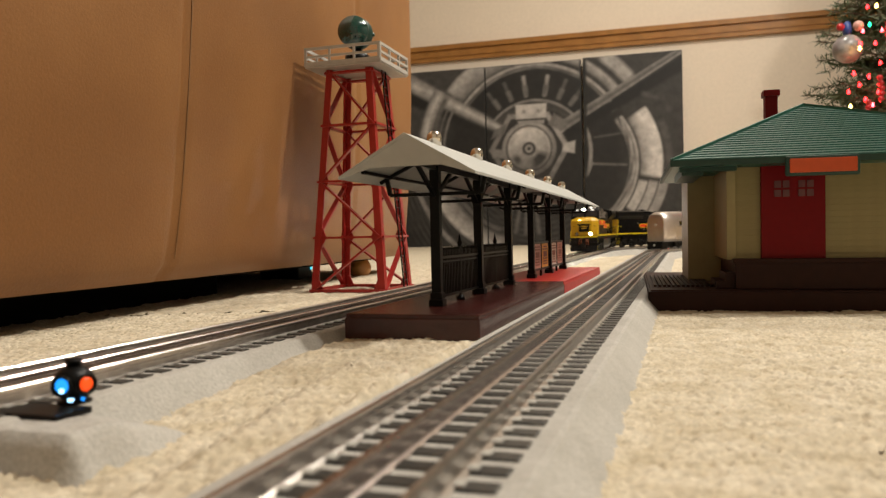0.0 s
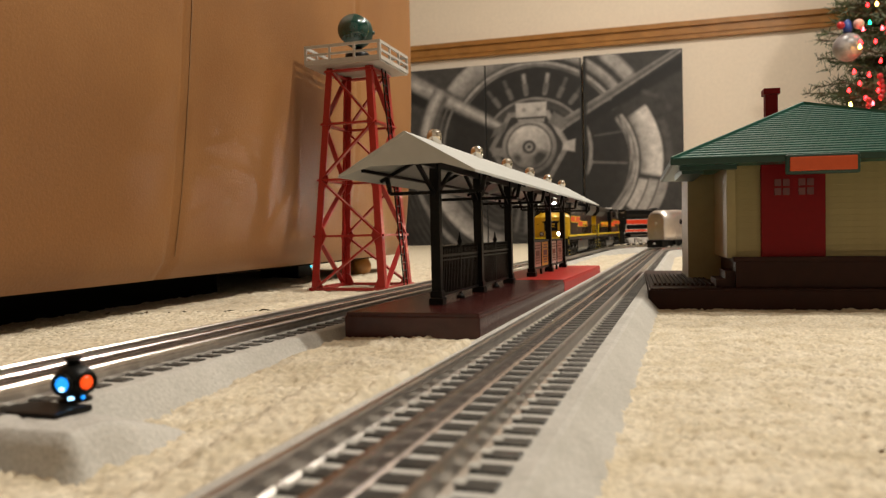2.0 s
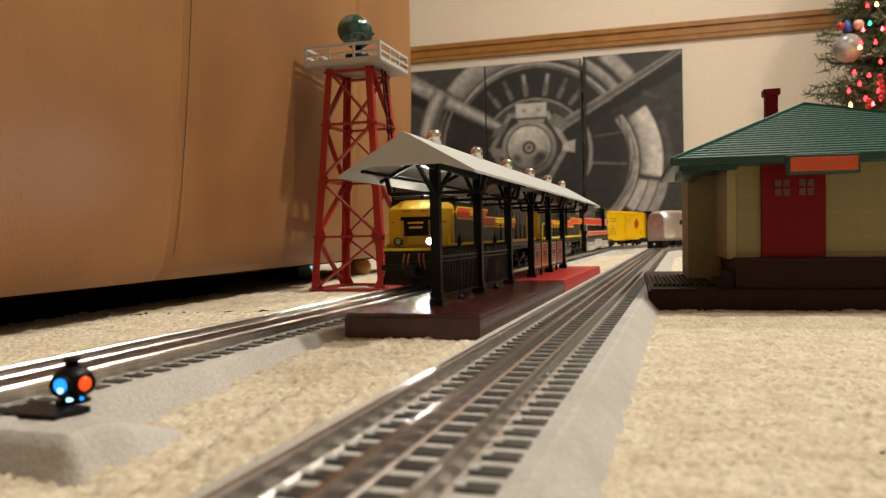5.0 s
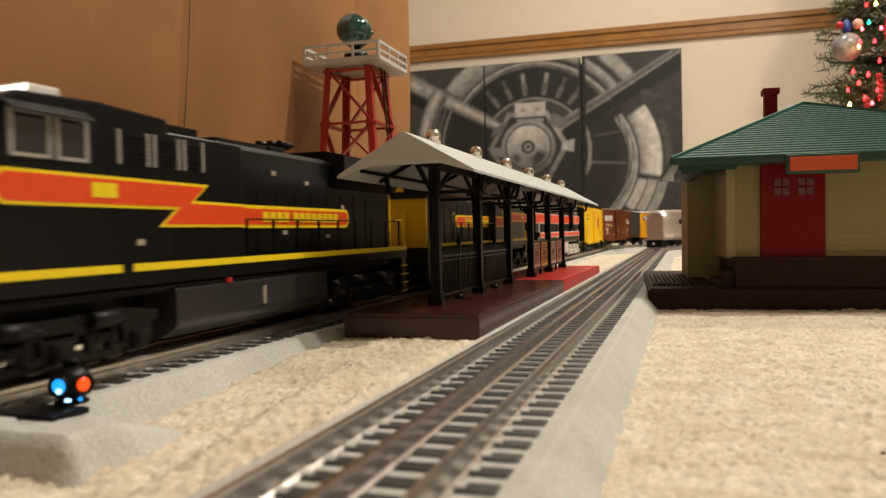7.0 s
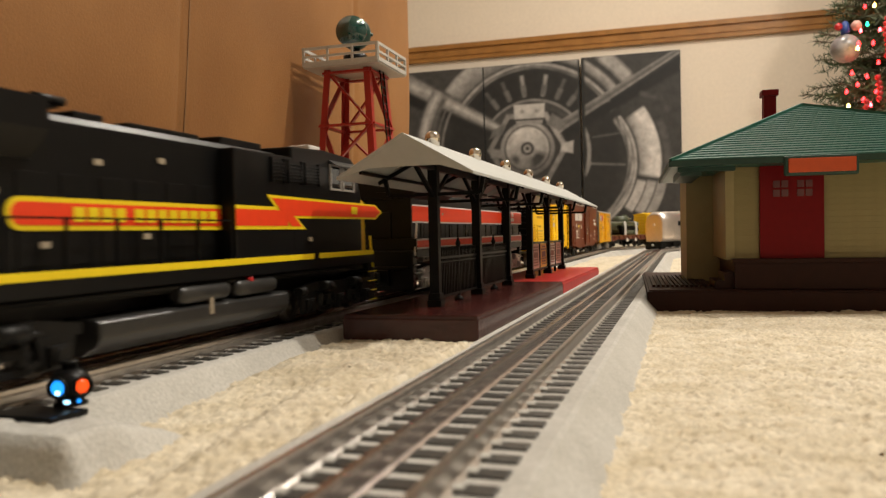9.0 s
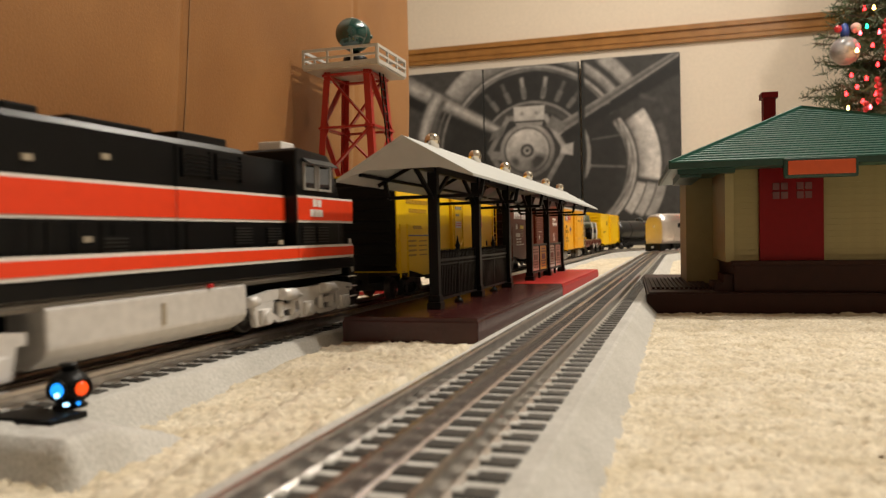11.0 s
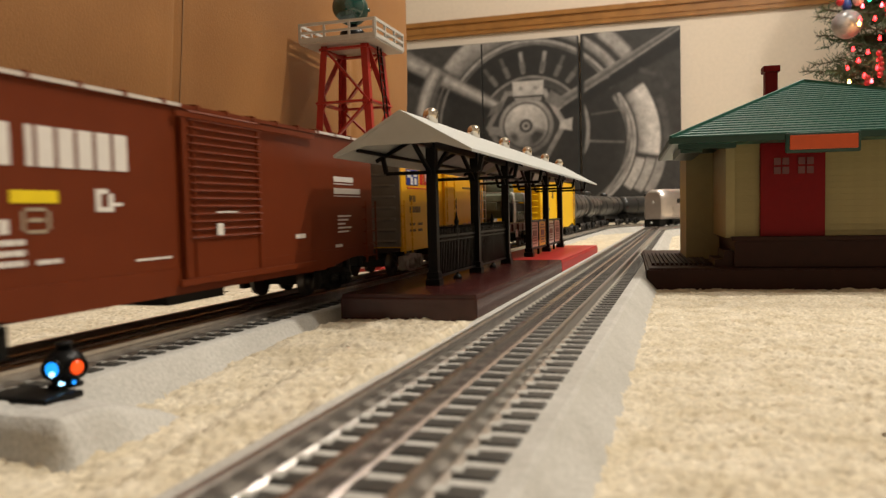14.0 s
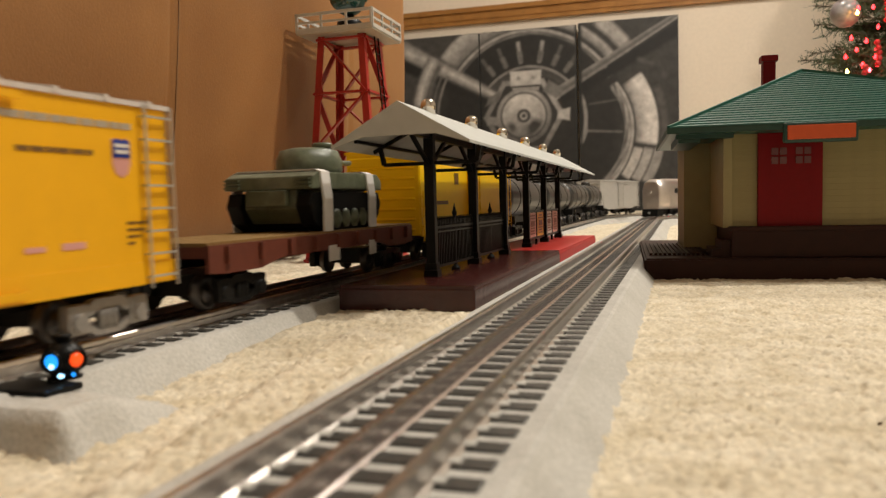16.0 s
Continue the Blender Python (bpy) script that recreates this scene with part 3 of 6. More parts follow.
def printed(ga, gz):
    """Tone of the monochrome picture of a great machine wheel, at metres along and up the canvases."""
    v = np.full(ga.shape, 0.016)
    HX, HZ = 0.673, 0.482
    rx, rz = ga - 0.700, gz - 0.455
    R, A = np.hypot(rx, rz), np.degrees(np.arctan2(rz, rx))
    hx, hz = ga - HX, gz - HZ
    HR, HA = np.hypot(hx, hz), np.degrees(np.arctan2(hz, hx))

    def soft(d, w):
        return np.clip(0.5 - d / w, 0, 1)

    def lay(v, k, tone):
        return v * (1 - k) + tone * k

    def band(r, a, r0, r1, a0, a1, w=0.014):
        mid = (a0 + a1) / 2
        da = np.abs((a - mid + 180) % 360 - 180) - (a1 - a0) / 2
        return soft(np.maximum(r0 - r, r - r1), w) * soft(np.radians(da) * np.maximum(r, 0.05), w * 1.6)

    def poly(pts, w=0.014):
        d = np.full(ga.shape, -9.0)
        for (x0, z0), (x1, z1) in zip(pts, pts[1:] + pts[:1]):
            l = math.hypot(x1 - x0, z1 - z0)
            d = np.maximum(d, ((ga - x0) * (z1 - z0) - (gz - z0) * (x1 - x0)) / l)
        return soft(d, w)

    def beam(x0, z0, x1, z1, w0, w1, edge=0.014):
        dx, dz = x1 - x0, z1 - z0
        l = math.hypot(dx, dz)
        t = ((ga - x0) * dx + (gz - z0) * dz) / l / l
        d = ((ga - x0) * dz - (gz - z0) * dx) / l
        half = w0 + (w1 - w0) * np.clip(t, 0, 1)
        return soft(np.abs(d) - half, edge) * soft(np.maximum(-t, t - 1) * l, edge), d / half

    streak = 0.5 + 0.5 * np.sin(R * 230 + 1.5 * np.sin(A * 0.11)) * np.sin(A * 0.19 + 1.0)
    # soft greys behind everything, upper corners and lower left
    v = v + 0.035 * band(R, A, 0.47, 0.95, 100, 175, 0.10) + 0.022 * band(R, A, 0.46, 0.9, -30, 62, 0.12) + 0.03 * band(R, A, 0.30, 0.75, 185, 300, 0.10) * streak
    # rim of the wheel
    v = lay(v, band(R, A, 0.455, 0.560, 98, 142, 0.02), 0.13 + 0.26 * np.clip((R - 0.455) / 0.08, 0, 1))
    v = lay(v, band(R, A, 0.420, 0.452, 26, 152, 0.012), 0.07 + 0.10 * streak)
    v = lay(v, band(R, A, 0.436, 0.449, 28, 150, 0.008), 0.30)
    v = lay(v, band(R, A, 0.468, 0.512, 34, 74, 0.016), 0.12 + 0.24 * np.clip((R - 0.468) / 0.04, 0, 1))
    v = lay(v, band(R, A, 0.545, 0.605, 36, 54, 0.02), 0.34)
    v = lay(v, band(R, A, 0.258, 0.272, 36, 140, 0.010), 0.22)
    v = lay(v, band(R, A, 0.225, 0.258, 40, 140, 0.02), 0.05)
    for a in (52, 65, 79, 97, 112, 126, 142):
        v = lay(v, band(R, A, 0.285, 0.395, a - 1.0, a + 1.3, 0.010), 0.10 + 0.20 * (a in (79, 97)))
        v = lay(v, band(R, A, 0.290, 0.345, a - 2.0, a + 2.0, 0.010), 0.13)
    # long connecting beams
    k, d = beam(-0.06, 0.905, 0.555, 0.575, 0.062, 0.022, 0.02)
    v = lay(v, k, 0.12 + 0.30 * np.clip(1 - np.abs(d + 0.15) * 1.1, 0, 1))
    k, d = beam(0.0, 0.800, 0.50, 0.555, 0.030, 0.012, 0.02)
    v = lay(v, k, 0.012)
    k, d = beam(0.80, 0.560, 1.43, 0.925, 0.026, 0.013, 0.010)
    v = lay(v, k, 0.10 + 0.25 * np.clip(d, 0, 1) ** 2 + 0.12 * np.clip(-d, 0, 1))
    k, d = beam(0.86, 0.545, 1.43, 0.860, 0.022, 0.034, 0.02)
    v = lay(v, k, 0.010)
    # left tyre and the pale blocks on it
    v = lay(v, band(HR, HA, 0.49, 0.58, 146, 172, 0.02), 0.10 + 0.36 * np.clip(1 - np.abs(HR - 0.545) / 0.035, 0, 1))
    v = lay(v, band(HR, HA, 0.435, 0.447, 150, 196, 0.010), 0.17)
    v = lay(v, band(HR, HA, 0.465, 0.475, 152, 190, 0.010), 0.11)
    v = lay(v, band(HR, HA, 0.455, 0.545, 205, 256, 0.02), 0.16 + 0.30 * np.clip((HR - 0.46) / 0.08, 0, 1))
    v = lay(v, band(HR, HA, 0.420, 0.440, 208, 250, 0.012), 0.10)
    v = lay(v, band(HR, HA, 0.600, 0.625, 196, 232, 0.014), 0.22)
    for a in (252, 259, 266, 275):
        v = lay(v, band(HR, HA, 0.24, 0.43, a, a + 1.6, 0.014), 0.16)
    # hub: six-sided frame, box, dial
    hexa = np.max([np.cos(np.radians(HA - b)) * HR for b in range(30, 390, 60)], axis=0)
    v = lay(v, soft(np.maximum(0.150 - hexa, hexa - 0.176), 0.012), 0.16 + 0.16 * np.clip(np.sin(np.radians(HA + 40)), 0, 1))
    v = lay(v, soft(hexa - 0.150, 0.010), 0.028)
    v = lay(v, soft(np.maximum(0.116 - HR, HR - 0.136), 0.010), 0.20 + 0.10 * np.sin(np.radians(HA)))
    v = lay(v, soft(HR - 0.108, 0.012), np.clip(0.34 + 2.2 * hz + 0.5 * hx * np.sin(HR * 60), 0.04, 0.62))
    v = lay(v, band(HR, HA, 0.050, 0.100, -75, -20, 0.02), 0.035)
    v = lay(v, band(HR, HA, 0.060, 0.095, 205, 240, 0.02), 0.06)
    v = lay(v, soft(HR - 0.034, 0.010), 0.045)
    v = lay(v, soft(HR - 0.020, 0.008), 0.25)
    v = lay(v, soft(HR - 0.009, 0.006), 0.03)
    v = lay(v, poly([(0.612, 0.632), (0.760, 0.632), (0.764, 0.702), (0.608, 0.702)], 0.010), 0.47 + 0.8 * (gz - 0.68))
    for x in (0.650, 0.722):
        v = lay(v, soft(np.hypot(ga - x, gz - 0.668) - 0.010, 0.010), 0.28)
    v = lay(v, poly([(0.622, 0.604), (0.750, 0.604), (0.754, 0.622), (0.618, 0.622)], 0.008), 0.26)
    v = lay(v, poly([(0.770, 0.600), (0.832, 0.560), (0.870, 0.602), (0.800, 0.650)], 0.012), 0.15)
    v = lay(v, poly([(0.482, 0.540), (0.548, 0.560), (0.560, 0.610), (0.500, 0.585)], 0.012), 0.12)
    v = lay(v, poly([(0.838, 0.462), (0.898, 0.448), (0.902, 0.510), (0.842, 0.498)], 0.010), 0.38)
    v = lay(v, poly([(0.488, 0.445), (0.545, 0.440), (0.545, 0.480), (0.492, 0.490)], 0.012), 0.20)
    # thin bracket to the right of the hub
    v = lay(v, band(R, A, 0.268, 0.286, -26, 24, 0.010), 0.24)
    v = lay(v, beam(0.985, 0.392, 1.150, 0.380, 0.005, 0.004, 0.010)[0], 0.13)
    v = lay(v, beam(0.990, 0.520, 1.140, 0.535, 0.004, 0.004, 0.010)[0], 0.08)
    v = lay(v, beam(0.950, 0.340, 0.985, 0.400, 0.012, 0.005, 0.010)[0], 0.22)
    # right tyre with its bright pads
    tx, tz = ga - 0.840, gz - 0.395
    TR, TA = np.hypot(tx, tz), np.degrees(np.arctan2(tz, tx))
    v = lay(v, band(TR, TA, 0.322, 0.352, -58, 38, 0.014), 0.10 + 0.22 * streak)
    v = lay(v, band(TR, TA, 0.350, 0.364, -56, 38, 0.008), 0.34)
    v = lay(v, band(TR, TA, 0.372, 0.475, -10, 33, 0.012), 0.20 + 0.42 * np.clip((TR - 0.372) / 0.06, 0, 1))
    v = lay(v, band(TR, TA, 0.488, 0.520, -12, 22, 0.018), 0.075)
    for k in range(3):
        v = lay(v, band(TR, TA, 0.372 + 0.048 * k, 0.414 + 0.048 * k, -36 + 2 * k, -14 + k, 0.010), 0.46 - 0.09 * k)
    v = lay(v, beam(1.22, 0.72, 1.30, 0.69, 0.010, 0.006, 0.02)[0], 0.07)
    v = lay(v, beam(1.32, 0.70, 1.35, 0.62, 0.010, 0.006, 0.02)[0], 0.06)
    # shadow of the gap between the two right canvases, painted into the tone
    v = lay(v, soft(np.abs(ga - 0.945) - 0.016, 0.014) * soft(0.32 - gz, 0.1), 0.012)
    return v


CO, CD = Vector((-0.207, 4.0, 0)), Vector((1.357, -0.38, 0))
canvas_rz = math.degrees(math.atan2(CD.y, CD.x))
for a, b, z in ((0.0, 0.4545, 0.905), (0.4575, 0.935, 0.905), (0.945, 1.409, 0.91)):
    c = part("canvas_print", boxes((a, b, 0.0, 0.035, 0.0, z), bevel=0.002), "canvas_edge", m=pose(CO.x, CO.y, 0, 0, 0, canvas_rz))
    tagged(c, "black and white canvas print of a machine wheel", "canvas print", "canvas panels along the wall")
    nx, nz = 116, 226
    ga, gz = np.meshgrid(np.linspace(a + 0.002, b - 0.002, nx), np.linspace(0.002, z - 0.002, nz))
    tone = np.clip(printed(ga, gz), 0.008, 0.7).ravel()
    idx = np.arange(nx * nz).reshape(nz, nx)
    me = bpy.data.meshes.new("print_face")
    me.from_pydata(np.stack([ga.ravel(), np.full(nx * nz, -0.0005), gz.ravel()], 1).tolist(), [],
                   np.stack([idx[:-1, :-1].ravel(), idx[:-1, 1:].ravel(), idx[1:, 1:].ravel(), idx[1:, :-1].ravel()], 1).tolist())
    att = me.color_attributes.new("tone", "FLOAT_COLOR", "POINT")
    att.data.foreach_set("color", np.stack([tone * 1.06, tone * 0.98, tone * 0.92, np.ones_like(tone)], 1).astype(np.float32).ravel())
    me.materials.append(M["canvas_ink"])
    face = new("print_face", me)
    face.parent = c

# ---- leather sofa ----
# matt black for the lining cloth and for shade built as a panel
M["lining_and_shade"] = material("lining_and_shade", (0.004, 0.0038, 0.0035), 0.95, grain=0.2, scale=200)
M["lining_and_shade"].node_tree.nodes["Principled BSDF"].inputs["Specular IOR Level"].default_value = 0.05
M["stitch"] = material("stitch", (0.28, 0.155, 0.068), 0.6)


def leather_sofa():
    t = thing("leather_sofa", pose(-0.1047, 1.1814, 0, 0, 0, -14.8), "tan leather sofa end standing on carpet", "sofa")
    bm = bmesh.new()
    END = 0.205
    ys = [-1.40 + 0.70 * i / 14 for i in range(14)] + [-0.70 + 0.80 * i / 130 for i in range(130)] + [0.10 + (END - 0.10) * math.sin(math.pi / 2 * i / 30) for i in range(31)]
    ny = len(ys) - 1
    zs = [0.030 + 0.70 * (j / 28) ** 1.15 for j in range(29)]

    def face_x(y, z):
        k = min(1.0, max(0.0, (z - 0.03) / 0.30))
        lean = 0.022 * k * (2 - k) * (0.55 + 0.45 * min(1.0, max(0.0, (y + 1.0) / 0.6)))
        fold = 0.0030 * noise.noise(Vector((y * 3.1, z * 2.2, 1.0))) + 0.0016 * noise.noise(Vector((y * 9, z * 5, 4.0)))
        seam = -0.0040 * math.exp(-((y + 0.530 - 0.06 * (z - 0.08)) / 0.006) ** 2) - 0.0025 * math.exp(-((y + 0.113) / 0.006) ** 2)
        edge = max(0.0, (y - END + 0.075) / 0.075)
        low = max(0.0, (0.055 - z) / 0.027)
        return lean + fold + seam - 0.075 * (1 - math.sqrt(max(0.0, 1 - min(1.0, edge) ** 2))) - 0.012 * low ** 2

    grid = [[bm.verts.new((face_x(y, z), y, z)) for z in zs] for y in ys]
    for i in range(ny):
        for j in range(28):
            f = bm.faces.new((grid[i][j], grid[i + 1][j], grid[i + 1][j + 1], grid[i][j + 1]))
            f.smooth = True
    back = [[bm.verts.new((-0.85, y, z)) for z in (zs[0], zs[-1])] for y in (ys[0], ys[-1])]
    bm.faces.new([grid[i][0] for i in range(ny, -1, -1)] + [back[0][0], back[1][0]])
    bm.faces.new([grid[i][28] for i in range(ny + 1)] + [back[1][1], back[0][1]])
    bm.faces.new([grid[ny][j] for j in range(29)] + [back[1][1], back[1][0]])
    bm.faces.new([grid[0][j] for j in range(28, -1, -1)] + [back[0][0], back[0][1]])
    bm.faces.new((back[0][0], back[1][0], back[1][1], back[0][1]))
    bmesh.ops.recalc_face_normals(bm, faces=bm.faces[:])
    body = part("body", bm, "leather", t, "tan leather upholstery with stitched seams")
    st = bmesh.new()
    for k in range(60):
        z = 0.05 + k * 0.0105
        y = -0.530 + 0.06 * (z - 0.08)
        bar(st, (face_x(y + 0.007, z) + 0.0003, y + 0.007, z), (face_x(y + 0.0076, z + 0.0105) + 0.0003, y + 0.0076, z + 0.0105), 0.0006)
    tagged(part("stitching", st, "stitch", body), kind="stuff")
    # added board: stands in for the deep shade beneath the sofa
    part("shade_panel", boxes((-0.092, -0.082, -1.38, -0.32, 0.0, 0.030)), "lining_and_shade", t, "added black panel standing in for shade under the sofa")
    lining = part("lining", boxes((-0.83, -0.030, -1.38, 0.10, 0.0265, 0.036)), "lining_and_shade", t, "black underside lining")
    part("bun_foot", lathe([(0.010, 0.0), (0.0155, 0.003), (0.0190, 0.010), (0.0190, 0.017), (0.0155, 0.025), (0.010, 0.030)], 24, pose(-0.0430, 0.0413, 0.0)), "oak", t, "turned wooden bun foot")
    part("power_block", boxes((-0.172, -0.107, -0.05, 0.0, 0.0, 0.027), bevel=0.003), "black", t)
    part("indicator", ball(0.0022, (-0.1065, -0.005, 0.017), 10), "cyan_glow", t, "small blue indicator light")
    return t


M["cyan_glow"] = material("cyan_glow", (0.05, 0.3, 0.4), 0.4, emit=(0.05, 0.55, 0.75), power=1.6)
leather_sofa()

# ---- track switch box with its lantern ----
M["lens_blue"] = material("lens_blue", (0.02, 0.2, 0.5), 0.2, emit=(0.012, 0.30, 1.0), power=1.5)
M["lens_white"] = material("lens_white", (0.5, 0.7, 0.9), 0.2, emit=(0.35, 0.70, 1.0), power=3.0)
M["lens_orange"] = material("lens_orange", (0.5, 0.06, 0.01), 0.3, emit=(1.0, 0.075, 0.006), power=1.0)


box = thing("switch_box", pose(LX, LY, 0, 0, 0, -LH), "grey moulded track switch housing beside the rails", "track switch")


def mound():
    """Moulded ballast hump: steep towards one end, running out gently at the other."""
    bm = bmesh.new()
    nx, ny = 40, 56
    rows = []
    for i in range(nx + 1):
        row = []
        for j in range(ny + 1):
            x, y = 0.020 + 0.062 * i / nx, 0.226 + 0.104 * j / ny
            side = min(1.0, max(0.0, (0.0725 - x) / 0.009))
            near = min(1.0, max(0.0, (y - 0.2365) / 0.004))
            far = min(1.0, max(0.0, (0.306 - 0.25 * max(0.0, x - 0.045) - y) / 0.046))
            q = [v * v * (3 - 2 * v) * 0.45 + v * 0.55 for v in (side, near, far)]
            z = 0.0142 * q[0] * q[1] * q[2] + 0.0007 * noise.noise(Vector((x * 160, y * 160, 3.0))) + 0.0004 * noise.noise(Vector((x * 520, y * 520, 7.0))) - 0.0012
            row.append(bm.verts.new((x, y, z)))
        rows.append(row)
    for a, b in zip(rows, rows[1:]):
        for j in range(ny):
            bm.faces.new((a[j], b[j], b[j + 1], a[j + 1])).smooth = True
    rim = [r[0] for r in rows] + rows[-1][1:] + [r[-1] for r in rows[-2::-1]] + rows[0][-2:0:-1]
    low = [bm.verts.new((v.co.x, v.co.y, -0.004)) for v in rim]
    for k in range(len(rim)):
        bm.faces.new((rim[k], rim[(k + 1) % len(rim)], low[(k + 1) % len(rim)], low[k]))
    bm.faces.new(low)
    bmesh.ops.recalc_face_normals(bm, faces=bm.faces[:])
    return bm


part("housing", mound(), "roadbed", box)
part("cover", boxes((0.0225, 0.0470, 0.2530, 0.268, 0.0122, 0.0145), bevel=0.0008), "black", box, "black plastic cover plate")
lan = thing("switch_lantern", pose(-0.1183, 0.2420, 0.0151, 0, 0, 25.5) @ Matrix.Scale(0.86, 4), "small black switch lantern with glowing blue and orange lenses", "signal lantern")
part("base", lathe([(0.0060, 0.0), (0.0060, 0.0010), (0.0042, 0.0016), (0.0042, 0.0026)], 18), "black", lan)
part("housing", merge(ball(0.0074, (0, 0, 0.0072), 26, 0.92), lathe([(0.0026, 0.0130), (0.0026, 0.0152), (0.0034, 0.0154), (0.0030, 0.0162), (0.0010, 0.0165)], 14)), "black", lan)
for a, mm, lab in ((-34, "lens_blue", "glowing blue lens"), (34, "lens_orange", "glowing orange lens")):
    m = pose(0, 0, 0.0074, 0, 0, a) @ pose(0, -0.0060, 0, 90, 0, 0)
    bez = part("bezel", lathe([(0.0034, 0.0), (0.0040, 0.0012), (0.0040, 0.0020), (0.0034, 0.0022), (0.0031, 0.0012)], 20), "black", lan, m=m)
    part("lens", lathe([(0.0029, 0.0008), (0.0024, 0.0017), (0.0012, 0.0022)], 18), mm, bez, lab)
    if a < 0:
        part("bulb_glow", ball(0.0010, (0.0006, -0.0016, 0.0022), 10), "lens_white", bez)
for x, mm, r in ((-0.0012, "lens_white", 0.0012), (0.0028, "lens_blue", 0.0008)):
    part("base_light", ball(r, (x, -0.0044, 0.0018), 10), mm, lan, "small glowing base light")

# ---- silver streamlined train waiting on the other track ----


def streamliner(m, nose, label):
    t = thing("passenger_car", m, label, "passenger car", "silver train waiting")
    o = [(-0.029, 0.016), (-0.0305, 0.030), (-0.0305, 0.066), (-0.026, 0.080), (-0.015, 0.087), (0.015, 0.087), (0.026, 0.080), (0.0305, 0.066), (0.0305, 0.030), (0.029, 0.016)]
    bm = bmesh.new()
    ys = ([(-0.005, 0.72), (0.004, 0.88), (0.016, 0.97)] if nose else []) + [(0.03 if nose else 0.0, 1.0), (0.30, 1.0)]
    rows = [[bm.verts.new((p[0] * k, y, 0.016 + (p[1] - 0.016) * (0.6 + 0.4 * k))) for p in o] for y, k in ys]
    for a, b in zip(rows, rows[1:]):
        for i in range(len(o)):
            f = bm.faces.new((a[i], a[(i + 1) % len(o)], b[(i + 1) % len(o)], b[i]))
            f.smooth = True
    bm.faces.new(rows[0])
    bm.faces.new(rows[-1][::-1])
    bmesh.ops.recalc_face_normals(bm, faces=bm.faces[:])
    part("body", bm, "stainless", t, "polished stainless steel body")
    rib = mesh_of("flute", boxes((-0.0312, 0.0312, 0.032 if nose else 0.002, 0.298, -0.0008, 0.0008)), "stainless")
    for i in range(7):
        shared("flute", rib, t, pose(0, 0, 0.022 + 0.0036 * i))
    for i in range(8):
        for s in (-1, 1):
            part("window", boxes((min(s * 0.0302, s * 0.0309), max(s * 0.0302, s * 0.0309), 0.050 + i * 0.030, 0.068 + i * 0.030, 0.0530, 0.0640)), "cab_glass_dark", t)
    part("underframe", boxes((-0.020, 0.020, 0.0, 0.30, 0.004, 0.017)), "black", t)
    if nose:
        part("pilot", boxes((-0.021, 0.021, -0.010, 0.012, -0.002, 0.0165), bevel=0.002), "black", t)
        part("coupler_knuckle", ball(0.0028, (0, -0.0115, 0.008), 12), "silver", t)
        part("windshield", boxes((-0.018, -0.002, -0.0005, 0.004, 0.063, 0.073), (0.002, 0.018, -0.0005, 0.004, 0.063, 0.073)), "cab_glass_dark", t)
        part("headlamp", lathe([(0.0035, 0), (0.003, 0.002)], 14, pose(0, -0.004, 0.056, 90, 0, 0)), "white_mark", t)
    for y in (0.055, 0.245):
        truck(t, y, 2, "under")
    return t


M["cab_glass_dark"] = material("dark_glass", (0.02, 0.02, 0.022), 0.1)

# ---- decorated tree ----
M["needles"] = material("needles", (0.040, 0.075, 0.026), 0.6, grain=0.3, scale=30, second=(0.075, 0.085, 0.035), sscale=5)
M["bark"] = material("bark", (0.10, 0.065, 0.04), 0.8, grain=0.3, scale=80)
M["glow_red"] = material("glow_red", (0.6, 0.02, 0.02), 0.3, emit=(1.0, 0.008, 0.010), power=28)
M["glow_yellow"] = material("glow_yellow", (0.7, 0.5, 0.05), 0.3, emit=(1.0, 0.42, 0.06), power=40)
M["glow_green"] = material("glow_green", (0.02, 0.5, 0.2), 0.3, emit=(0.01, 0.8, 0.30), power=8)
M["glow_pink"] = material("glow_pink", (0.7, 0.3, 0.3), 0.3, emit=(1.0, 0.05, 0.07), power=12)
M["bauble"] = material("bauble_white", (0.34, 0.32, 0.31), 0.3, grain=0.5, scale=45, second=(0.16, 0.13, 0.13), sscale=22)
M["ribbon"] = material("ribbon_red", (0.45, 0.015, 0.02), 0.35)


